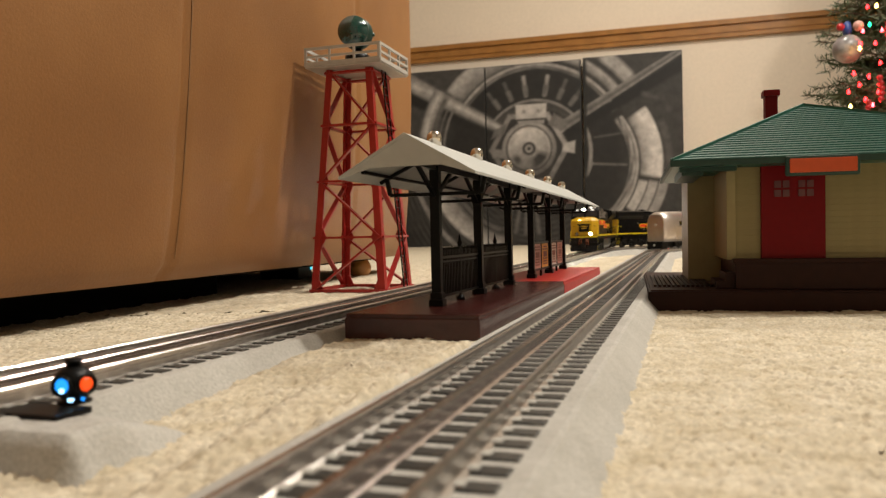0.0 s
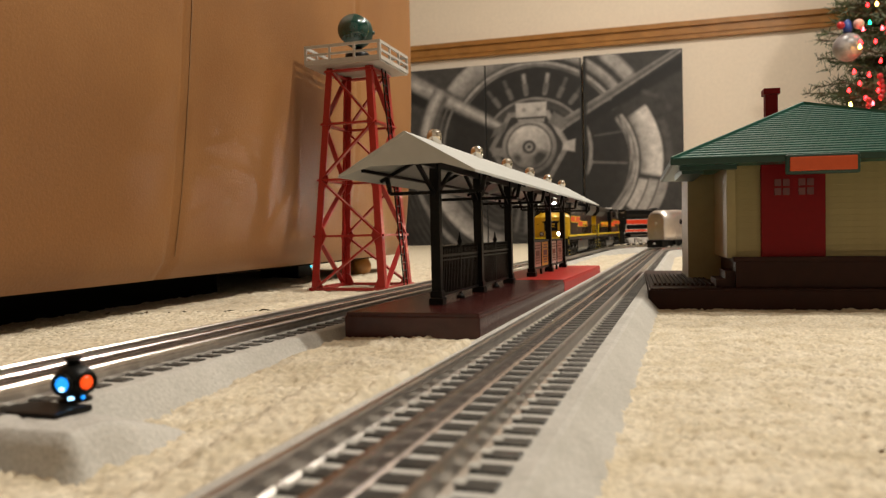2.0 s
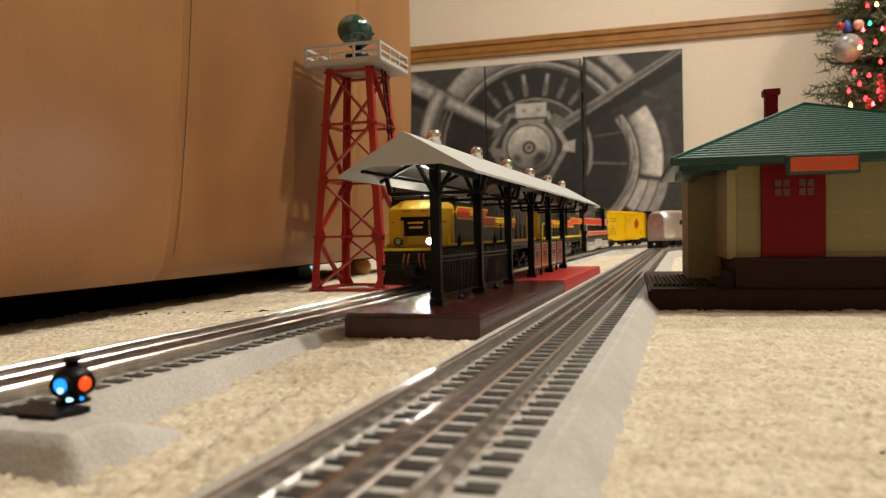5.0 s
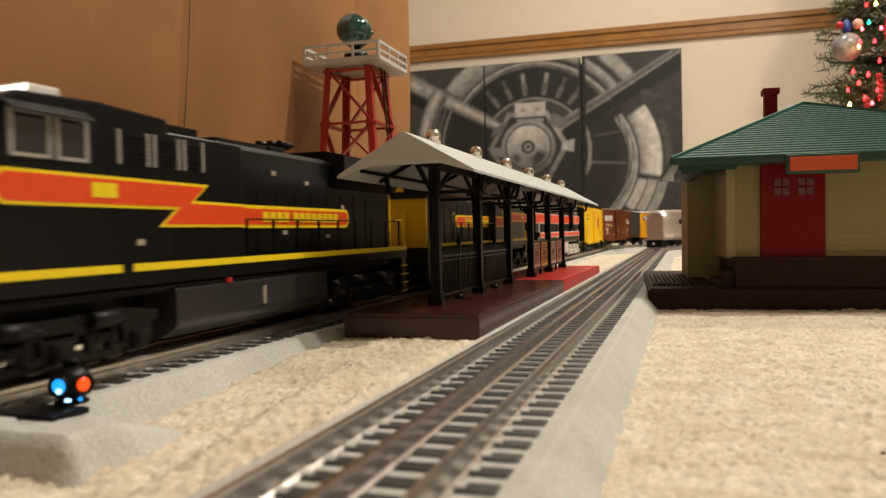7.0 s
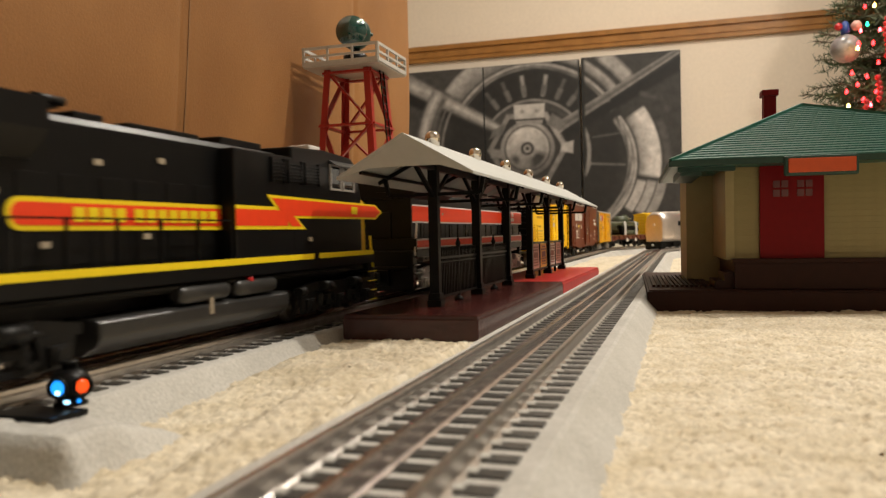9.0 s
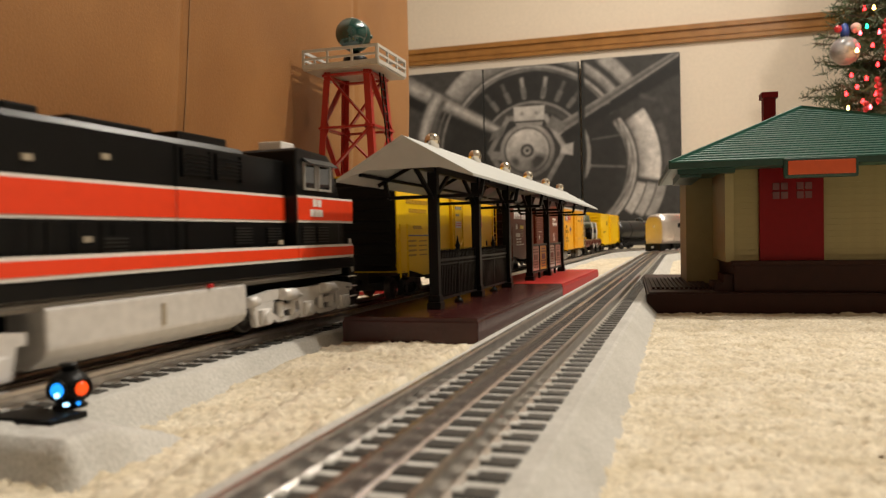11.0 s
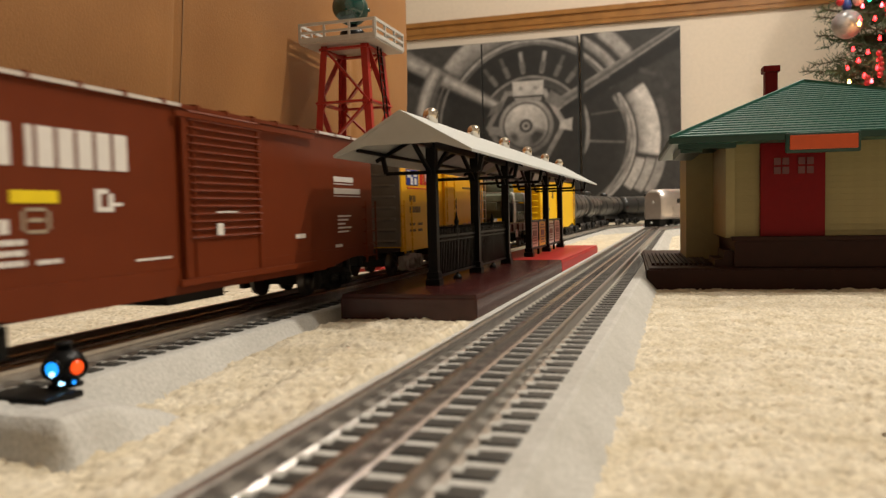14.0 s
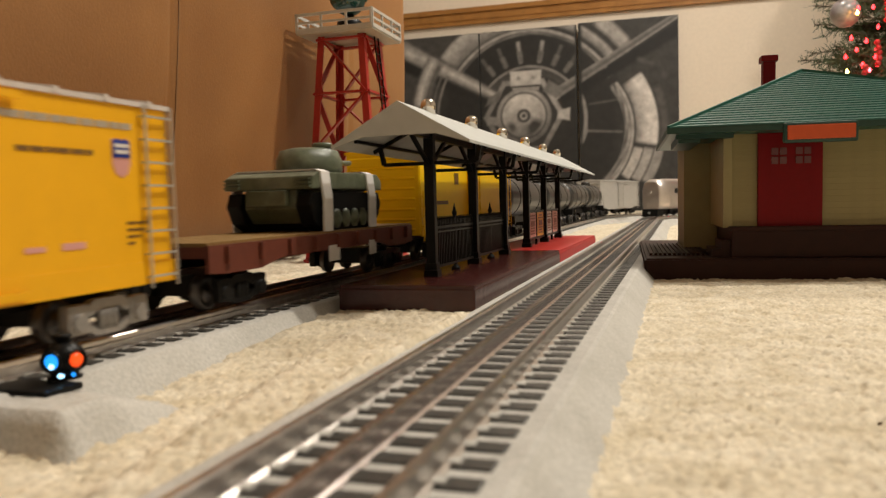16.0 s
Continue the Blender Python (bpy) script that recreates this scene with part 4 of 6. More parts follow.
def christmas_tree(x, y):
    t = thing("christmas_tree", pose(x, y, 0), "green artificial christmas tree with coloured lights and baubles", "christmas tree")
    part("trunk", lathe([(0.030, 0.0), (0.026, 0.6), (0.012, 1.5), (0.004, 1.75)], 12), "bark", t)
    r = random.Random(11)
    limbs, nd = bmesh.new(), []
    faces = []

    def needle(p, d, l):
        s = d.cross(Vector((r.uniform(-1, 1), r.uniform(-1, 1), r.uniform(-1, 1))))
        if s.length < 1e-4:
            return
        s = s.normalized() * 0.0020
        k = len(nd)
        q = p + d * l
        nd.extend([p - s, p + s, q + s * 0.5, q - s * 0.5])
        faces.append((k, k + 1, k + 2, k + 3))

    for i in range(440):
        z = 0.16 + 1.5 * (i / 440) ** 1.1
        reach = 0.515 * (1 - (z - 0.16) / 1.65) ** 0.85 * r.uniform(0.78, 1.06) + 0.03
        a = i * 2.39996 + r.uniform(-0.2, 0.2)
        out = Vector((math.cos(a), math.sin(a), r.uniform(-0.25, 0.30))).normalized()
        p0 = Vector((0, 0, z))
        tip = p0 + out * reach
        bar(limbs, p0, tip, 0.004)
        twigs = [(p0.lerp(tip, 0.30), tip)]
        for k in range(5):
            b0 = p0.lerp(tip, r.uniform(0.35, 0.85))
            side = Vector((-out.y, out.x, r.uniform(-0.4, 0.5))).normalized() * r.choice((-1, 1))
            twigs.append((b0, b0 + (out * 0.6 + side).normalized() * r.uniform(0.05, 0.11)))
        for b0, b1 in twigs:
            d = (b1 - b0)
            n = int(d.length / 0.0030)
            dn = d.normalized()
            for k in range(n):
                v = Vector((r.uniform(-1, 1), r.uniform(-1, 1), r.uniform(-1, 1))).normalized()
                needle(b0 + d * (k / n), (dn * 0.8 + v).normalized(), r.uniform(0.022, 0.042))
    part("branch_frame", limbs, "bark", t)
    me = bpy.data.meshes.new("crown")
    me.from_pydata([v[:] for v in nd], [], faces)
    me.materials.append(M["needles"])
    crown = new("crown", me)
    crown.parent = t
    tagged(crown, "dense green needles", kind="stuff")
    return t


TX, TY0 = 1.78, 2.70
tree = christmas_tree(TX, TY0)
lights = [(1.307, 2.36, 0.658, "glow_pink"), (1.328, 2.36, 0.678, "glow_green"), (1.280, 2.33, 0.598, "glow_yellow"), (1.300, 2.36, 0.618, "glow_red"), (1.366, 2.36, 0.660, "glow_pink"), (1.278, 2.36, 0.529, "glow_red"),
          (1.261, 2.36, 0.472, "glow_red"), (1.266, 2.36, 0.428, "glow_yellow"), (1.313, 2.36, 0.448, "glow_red"), (1.356, 2.36, 0.496, "glow_red"), (1.352, 2.36, 0.470, "glow_red"), (1.350, 2.36, 0.735, "glow_yellow"),
          (1.360, 2.36, 0.560, "glow_red"), (1.330, 2.37, 0.520, "glow_red"), (1.345, 2.36, 0.620, "glow_red"), (1.300, 2.37, 0.495, "glow_red"), (1.335, 2.36, 0.430, "glow_pink")]
r = random.Random(4)
for k in range(12):
    a = r.uniform(3.2, 5.2)
    z = r.uniform(0.35, 1.5)
    rr = 0.47 * (1 - (z - 0.16) / 1.65) ** 0.85
    lights.append((TX + rr * math.cos(a), TY0 + rr * math.sin(a), z, ("glow_red", "glow_yellow", "glow_red", "glow_pink", "glow_red", "glow_green")[k % 6]))
for x, y, z, mm in lights:
    part("fairy_light", lathe([(0.0025, -0.003), (0.0050, 0.0), (0.0034, 0.006), (0.001, 0.011)], 10, pose(x - TX, y - TY0, z)), mm, tree, "glowing coloured fairy light")
bb = thing("bauble", pose(1.280, 2.40, 0.560), "large white round bauble hanging on the tree", "ornament")
part("globe", ball(0.044, (0, 0, 0.056), 28), "bauble", bb)
M["blue_cap"] = material("blue_cap", (0.02, 0.05, 0.22), 0.4)
part("cap", merge(lathe([(0.012, 0.101), (0.014, 0.116), (0.010, 0.136), (0.004, 0.142)], 14)), "blue_cap", bb, "blue top decoration")
part("side_bead", ball(0.012, (-0.026, -0.01, 0.122), 14), "ribbon", bb)
part("side_bead", ball(0.016, (0.030, -0.01, 0.125), 14), "poster_pink", bb)
for k, (x, y, z0, z1) in enumerate(((1.352, 2.345, 0.45, 0.54), (1.312, 2.35, 0.41, 0.46), (1.375, 2.34, 0.58, 0.72))):
    gl = thing("bead_garland", pose(x, y, z0), "red bead garland hanging on the tree", "garland")
    bead = mesh_of("bead", ball(0.009, (0, 0, 0), 10), "ribbon")
    n = int((z1 - z0) / 0.016)
    for i in range(n):
        shared("bead", bead, gl, pose(0.004 * math.sin(i), 0, i * 0.016))

# ---- carpet pile near the tracks ----


def carpet_pile(name, x0, x1, y0, y1, step, height, seed):
    rs = np.random.RandomState(seed)
    nx, ny = int((x1 - x0) / step), int((y1 - y0) / step)
    gx, gy = np.meshgrid(np.linspace(x0, x1, nx), np.linspace(y0, y1, ny))
    gx = gx + rs.uniform(-0.42, 0.42, gx.shape) * step
    gy = gy + rs.uniform(-0.42, 0.42, gy.shape) * step
    z = rs.uniform(0.0, 1.0, gx.shape) * height
    for wl, am in ((0.006, 0.35), (0.013, 0.35), (0.035, 0.4)):
        for k in range(6):
            a = rs.uniform(0, math.pi)
            z = z + am * height * 0.22 * np.sin((gx * math.cos(a) + gy * math.sin(a)) / wl * 2 * math.pi * rs.uniform(0.7, 1.4) + rs.uniform(0, 6.28))
    u = 0.951 * gx - 0.309 * gy
    rise = np.clip((u + 0.196) / 0.018, 0, 1) * np.clip((-0.0935 - u) / 0.010, 0, 1) * np.clip((gy - 0.25) / 0.12 + np.clip((u + 0.148) / 0.02, 0, 1), 0, 1)
    z = z + 0.0004 + 0.0078 * rise * rise * (3 - 2 * rise) + 0.0095 * np.exp(-((u + 0.0990) / 0.0050) ** 2) * np.clip((0.385 - gy) / 0.03, 0, 1)
    v = np.stack([gx.ravel(), gy.ravel(), z.ravel()], 1)
    i = np.arange(ny * nx).reshape(ny, nx)
    f = np.stack([i[:-1, :-1].ravel(), i[:-1, 1:].ravel(), i[1:, 1:].ravel(), i[1:, :-1].ravel()], 1)
    me = bpy.data.meshes.new(name)
    me.from_pydata(v.tolist(), [], f.tolist())
    me.polygons.foreach_set("use_smooth", np.ones(len(me.polygons), dtype=bool))
    me.materials.append(M["carpet"])
    ob = new(name, me)
    return tagged(ob, "cream tufted carpet pile around the tracks", "carpet", kind="stuff")


carpet_pile("carpet_pile", -0.44, 0.46, 0.08, 0.66, 0.0013, 0.0019, 1)
carpet_pile("carpet_pile", -0.60, 1.00, 0.66, 1.60, 0.0034, 0.0024, 2)
# ---- train ----
M["armour_yellow"] = material("armour_yellow", (0.82, 0.405, 0.001), 0.42, grain=0.03, scale=80)
M["orange"] = material("orange_stripe", (0.72, 0.062, 0.008), 0.4, grain=0.04)
M["red_band"] = material("red_band", (0.80, 0.050, 0.009), 0.4, grain=0.04)
M["stripe_yellow"] = material("stripe_yellow", (0.80, 0.60, 0.010), 0.4, grain=0.04)
M["nose_yellow"] = material("nose_yellow", (0.56, 0.33, 0.004), 0.38, grain=0.05)
M["white_mark"] = material("white_mark", (0.72, 0.68, 0.64), 0.5, grain=0.04)
M["grey_mark"] = material("grey_mark", (0.36, 0.30, 0.22), 0.5)
M["faint_mark"] = material("faint_mark", (0.50, 0.27, 0.010), 0.5)
M["dark_mark"] = material("dark_mark", (0.16, 0.075, 0.012), 0.5)
M["blue_mark"] = material("blue_mark", (0.015, 0.035, 0.24), 0.4)
M["red_mark"] = material("red_mark", (0.55, 0.018, 0.018), 0.4)
M["pink_mark"] = material("pink_mark", (0.62, 0.30, 0.26), 0.4)
M["black_end"] = material("black_end", (0.0045, 0.0042, 0.004), 0.6, grain=0.15)
# box car brown darkened for its ends: their shade is put into the colour
M["box_brown_shaded"] = material("box_brown_shaded", (0.022, 0.0065, 0.0045), 0.5, grain=0.15)
for k in ("black_end", "box_brown_shaded", "black"):
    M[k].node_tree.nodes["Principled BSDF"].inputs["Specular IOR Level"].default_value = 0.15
M["silver_end"] = material("silver_end", (0.20, 0.18, 0.16), 0.45, 0.4, grain=0.1, scale=90)
M["pale_roof"] = material("pale_roof", (0.58, 0.52, 0.48), 0.45, grain=0.06)
M["cab_glass"] = material("cab_glass", (0.022, 0.02, 0.02), 0.06, coat=0.6)
M["window_frame"] = material("window_frame", (0.40, 0.37, 0.34), 0.4, 0.3)
M["headlight"] = material("headlight", (0.9, 0.9, 0.9), 0.2, emit=(1.0, 0.96, 0.88), power=2000)
M["ditch_light"] = material("ditch_light", (0.9, 0.9, 0.8), 0.2, emit=(1.0, 0.92, 0.74), power=900)
M["dim_light"] = material("dim_light", (0.35, 0.32, 0.26), 0.25)
M["hose"] = material("hose", (0.30, 0.09, 0.03), 0.5, grain=0.2)
M["number_board"] = material("number_board", (0.7, 0.7, 0.7), 0.4, emit=(1.0, 0.95, 0.86), power=0.9)
M["olive"] = material("olive_armour", (0.070, 0.082, 0.046), 0.42, grain=0.25, scale=150, bump=0.3, bscale=260, second=(0.13, 0.14, 0.095), sscale=55)
M["strap"] = material("strap", (0.66, 0.63, 0.60), 0.6, grain=0.05)
M["flat_brown"] = material("flat_brown", (0.12, 0.028, 0.014), 0.5, grain=0.1)
M["deck_wood"] = material("deck_wood", (0.22, 0.125, 0.034), 0.6, grain=0.2, scale=120)
M["tank_grey"] = material("tank_grey", (0.026, 0.025, 0.024), 0.34, grain=0.15)
M["grey_truck"] = material("grey_truck", (0.30, 0.28, 0.26), 0.42, 0.3, grain=0.12, scale=250)
M["light_truck"] = material("light_truck", (0.66, 0.63, 0.60), 0.42, 0.2, grain=0.08, scale=250)
M["wheel"] = material("wheel", (0.10, 0.09, 0.085), 0.35, 0.8, grain=0.1)


def path_at(u):
    """Middle of the left track at u metres from its start, and its heading there."""
    if u <= 1.98:
        x, y, a = 0.0, u, 0.0
    else:
        a = (u - 1.98) / 0.50
        if a < math.pi:
            x, y = 0.50 * (1 - math.cos(a)), 1.98 + 0.50 * math.sin(a)
        else:
            x, y, a = 1.0, 1.98 - (u - 1.98 - 0.50 * math.pi), math.pi
    c, s = math.cos(radians(-LH)), math.sin(radians(-LH))
    return LX + x * c - y * s, LY + x * s + y * c, -LH - math.degrees(a)


def run(t):
    """How far the train has come at t seconds."""
    return 0.19 * t + 0.0033 * t * t if t < 6.35 else 1.3396 + 0.237 * (t - 6.35)


def train_rows(middle, length):
    rows = []
    for i in range(65):
        t = i * 0.25
        u = middle - run(t)
        a, b = path_at(u - length * 0.32), path_at(u + length * 0.32)
        rows.append((t, pose((a[0] + b[0]) / 2, (a[1] + b[1]) / 2, TRACK_Z, 0, 0, math.degrees(math.atan2(b[1] - a[1], b[0] - a[0])) - 90)))
    return rows


CARS = []


def car(front, rear, name, label, category):
    """A vehicle whose local -y end leads, between two places on the track."""
    t = thing(name, pose(0, 0, 0), label, category, "train on the track")
    CARS.append((t, (front + rear) / 2, rear - front))
    return t


WHEEL = mesh_of("wheel", lathe([(0.0088, 0.0), (0.0088, 0.0010), (0.0080, 0.0014), (0.0080, 0.0036), (0.0066, 0.0040), (0.0058, 0.0030), (0.0026, 0.0030), (0.0024, 0.0046), (0.001, 0.0048)], 20), "wheel")


def truck(t, y, axles, mat, spacing=0.030, side=0.0245, tall=1.0):
    half = spacing * (axles - 1) / 2
    tr = part("truck", boxes((-0.012, 0.012, y - half * 0.8 - 0.004, y + half * 0.8 + 0.004, 0.007, 0.017)), "under", t)
    for s in (-1, 1):
        pts = []
        for i in range(axles):
            c = y - half + i * spacing
            pts.append(boxes((s * side - 0.0022, s * side + 0.0022, c - 0.0048, c + 0.0048, 0.0045, 0.0150), bevel=0.0008))
            pts.append(rod((s * side, c, 0.0088), (s * (side + 0.0036), c, 0.0088), 0.0032, 10))
            if i < axles - 1:
                pts.append(prism([(c + 0.003, 0.0125), (c + 0.008, 0.0160), (c + spacing - 0.008, 0.0160), (c + spacing - 0.003, 0.0125), (c + spacing - 0.006, 0.0100), (c + spacing - 0.010, 0.0125), (c + 0.010, 0.0125), (c + 0.006, 0.0100)], s * side - 0.0018, s * side + 0.0018, "x"))
                pts.append(prism([(c + 0.003, 0.006), (c + 0.009, 0.0030), (c + spacing - 0.009, 0.0030), (c + spacing - 0.003, 0.006), (c + spacing - 0.005, 0.008), (c + spacing - 0.010, 0.0050), (c + 0.010, 0.0050), (c + 0.005, 0.008)], s * side - 0.0015, s * side + 0.0015, "x"))
                for dy in (-0.0032, 0, 0.0032):
                    pts.append(lathe([(0.0014, 0.0048), (0.0014, 0.0128)], 8, pose(s * (side + 0.0006), c + spacing / 2 + dy, 0)))
        frame_mesh = merge(*pts)
        frame_mesh.transform(Matrix.Translation((0, 0, 0.003)) @ Matrix.Diagonal((1, 1, tall, 1)) @ Matrix.Translation((0, 0, -0.003)))
        part("side_frame", frame_mesh, mat, tr, "cast truck side frame")
        for i in range(axles):
            c = y - half + i * spacing
            shared("wheel", WHEEL, tr, pose(s * 0.0135, c, 0.0088, 0, 90 * s, 0))
    return tr


def coupler(t, y, s):
    part("coupler", merge(boxes((-0.0025, 0.0025, min(y, y + s * 0.016), max(y, y + s * 0.016), 0.0125, 0.0165)), boxes((-0.005, 0.005, min(y + s * 0.014, y + s * 0.020), max(y + s * 0.014, y + s * 0.020), 0.0105, 0.0185), bevel=0.001)), "under", t)


def marks(t, x, rows, mat, name="marking", label=""):
    """Flat painted marks on the near and far sides: rows of y0, y1, z0, z1."""
    for s in (-1, 1):
        bm = bmesh.new()
        for y0, y1, z0, z1 in rows:
            bm_box(bm, min(s * x, s * (x + 0.0003)), max(s * x, s * (x + 0.0003)), y0, y1, z0, z1)
        ob = part(name, bm, mat, t, label)
        if len(rows) > 1:
            tagged(ob, kind="stuff")


def outline_plate(t, x, pts, mat, name="marking", thick=0.0003):
    for s in (-1, 1):
        part(name, prism(pts, s * x, s * (x + thick), "x"), mat, t)


def text_bars(y0, y1, z0, z1, rng, word=0.5):
    """Bars that stand for a line of small lettering."""
    rows, y = [], y0
    while y < y1:
        w = min(rng.uniform(0.5, 1.4) * word, y1 - y)
        rows.append((y, y + w * 0.86, z0, z1))
        y += w
    return rows


def letters(y0, w, gap, z0, z1, count):
    """Plain bars the size of large lettering; a 0 leaves a gap."""
    rows, y = [], y0
    for c in count:
        if c:
            rows.append((y, y + w * c, z0, z1))
        y += (w * c if c else w * 0.35) + gap
    return rows


def ladder(t, x, y, z0, z1, mat, rungs, w=0.0075):
    lad = part("ladder", bars(((x + 0.0022, y - w, z0), (x + 0.0022, y - w, z1), 0.0008), ((x + 0.0022, y + w, z0), (x + 0.0022, y + w, z1), 0.0008)), mat, t)
    r = mesh_of("rung", bars(((0.0022, -w, 0), (0.0022, w, 0), 0.0008), ((0, -w, 0), (0.0022, -w, 0), 0.0008), ((0, w, 0), (0.0022, w, 0), 0.0008)), mat)
    for i in range(rungs):
        shared("rung", r, lad, pose(x, y, z0 + (z1 - z0) * (i + 0.5) / rungs))
    return lad


def box_car(front, rear, label, body, end, roof, z0, ze, zr, door, truck_mat, rib_door=True, louvre=False, ribbed=False, sill=None):
    L = rear - front
    h = L / 2 - 0.005
    w = 0.0305
    t = car(front, rear, "box_car", label, "box car")
    part("body", boxes((-w, w, -h + 0.0006, h - 0.0006, z0, ze), bevel=0.0005), body, t)
    sl = sill or [(-h, z0 + 0.003), (-h * 0.80, z0), (-h * 0.60, z0 - 0.0045), (h * 0.60, z0 - 0.0045), (h * 0.80, z0), (h, z0 + 0.003), (h, z0 + 0.006), (-h, z0 + 0.006)]
    for s in (-1, 1):
        part("side_sill", prism(sl, s * (w - 0.0012), s * (w + 0.0004), "x"), body, t)
    part("underframe", boxes((-0.008, 0.008, -h, h, z0 - 0.008, z0), (-0.020, 0.020, -0.02, 0.02, z0 - 0.010, z0)), "under", t)
    rf = part("roof", prism([(-w - 0.001, ze - 0.001), (-w - 0.001, ze + 0.0008), (0, zr), (w + 0.001, ze + 0.0008), (w + 0.001, ze - 0.001)], -h - 0.0008, h + 0.0008), roof, t)
    n = max(8, int(L / 0.022))
    rib = mesh_of("roof_rib", prism([(-w - 0.0014, ze - 0.0005), (-w - 0.0014, ze + 0.0016), (0, zr + 0.0009), (w + 0.0014, ze + 0.0016), (w + 0.0014, ze - 0.0005), (0, zr - 0.0012)], -0.0011, 0.0011), roof)
    for i in range(n):
        shared("roof_rib", rib, rf, pose(0, -h + 2 * h * (i + 0.5) / n, 0))
    for s in (-1, 1):
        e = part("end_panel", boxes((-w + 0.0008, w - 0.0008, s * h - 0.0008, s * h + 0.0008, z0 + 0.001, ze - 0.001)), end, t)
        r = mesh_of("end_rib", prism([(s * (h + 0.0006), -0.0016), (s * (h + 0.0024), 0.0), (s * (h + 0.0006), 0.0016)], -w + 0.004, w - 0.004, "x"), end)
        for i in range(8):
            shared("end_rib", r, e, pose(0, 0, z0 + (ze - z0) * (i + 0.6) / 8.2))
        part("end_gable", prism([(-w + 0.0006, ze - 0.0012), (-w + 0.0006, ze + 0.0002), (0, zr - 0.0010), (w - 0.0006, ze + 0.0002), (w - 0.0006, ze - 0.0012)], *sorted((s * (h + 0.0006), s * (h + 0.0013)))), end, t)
        coupler(t, s * (h - 0.002), s)
    d0, d1 = door
    for s in (-1, 1):
        a, b = min(s * w, s * (w + 0.0018)), max(s * w, s * (w + 0.0018))
        dr = part("door", boxes((a, b, d0, d1, z0 + 0.001, ze - 0.004), bevel=0.0004), body, t)
        a, b = min(s * (w + 0.0015), s * (w + 0.0026)), max(s * (w + 0.0015), s * (w + 0.0026))
        if louvre:
            r = mesh_of("door_rib", prism([(0.0015, -0.0009), (0.0030, 0.0), (0.0015, 0.0009)] if s > 0 else [(-0.0015, -0.0009), (-0.0030, 0.0), (-0.0015, 0.0009)], d0 + 0.004, d1 - 0.002, "y"), body)
            for i in range(17):
                shared("door_rib", r, dr, pose(s * w, 0, z0 + 0.018 + i * 0.0032))
        elif rib_door:
            r = mesh_of("door_rib", boxes((a, b, d0 + 0.001, d1 - 0.001, -0.0008, 0.0008)), body)
            for i in range(6):
                shared("door_rib", r, dr, pose(0, 0, z0 + 0.006 + (ze - z0 - 0.016) * i / 5))
        for c0, c1 in ((d0 + 0.006, d0 + 0.0072), (d1 - 0.0042, d1 - 0.0030), (d0 - 0.0005, d0 + 0.0012)):
            part("door_bar", boxes((a, b, c0, c1, z0 + 0.002, ze - 0.005)), body, dr)
        q = (d1 - d0)
        part("door_track", boxes((a, b, d0 - 0.004, d1 + q * 0.9, ze - 0.0045, ze - 0.0022)), body, t)
        part("door_track", boxes((a, b, d0 - 0.004, d1 + q * 0.9, z0 - 0.0012, z0 + 0.0014)), body, t)
    for y in (-h + 0.008, h - 0.008):
        ladder(t, w, y, z0 - 0.004, ze if y > 0 and not louvre else z0 + 0.034, "silver" if roof == "pale_roof" and y > 0 else body, 8 if y > 0 and not louvre else 5)
    for y in (-h * 0.72, h * 0.72):
        truck(t, y, 2, truck_mat)
    return t, h, w


rng = random.Random(5)


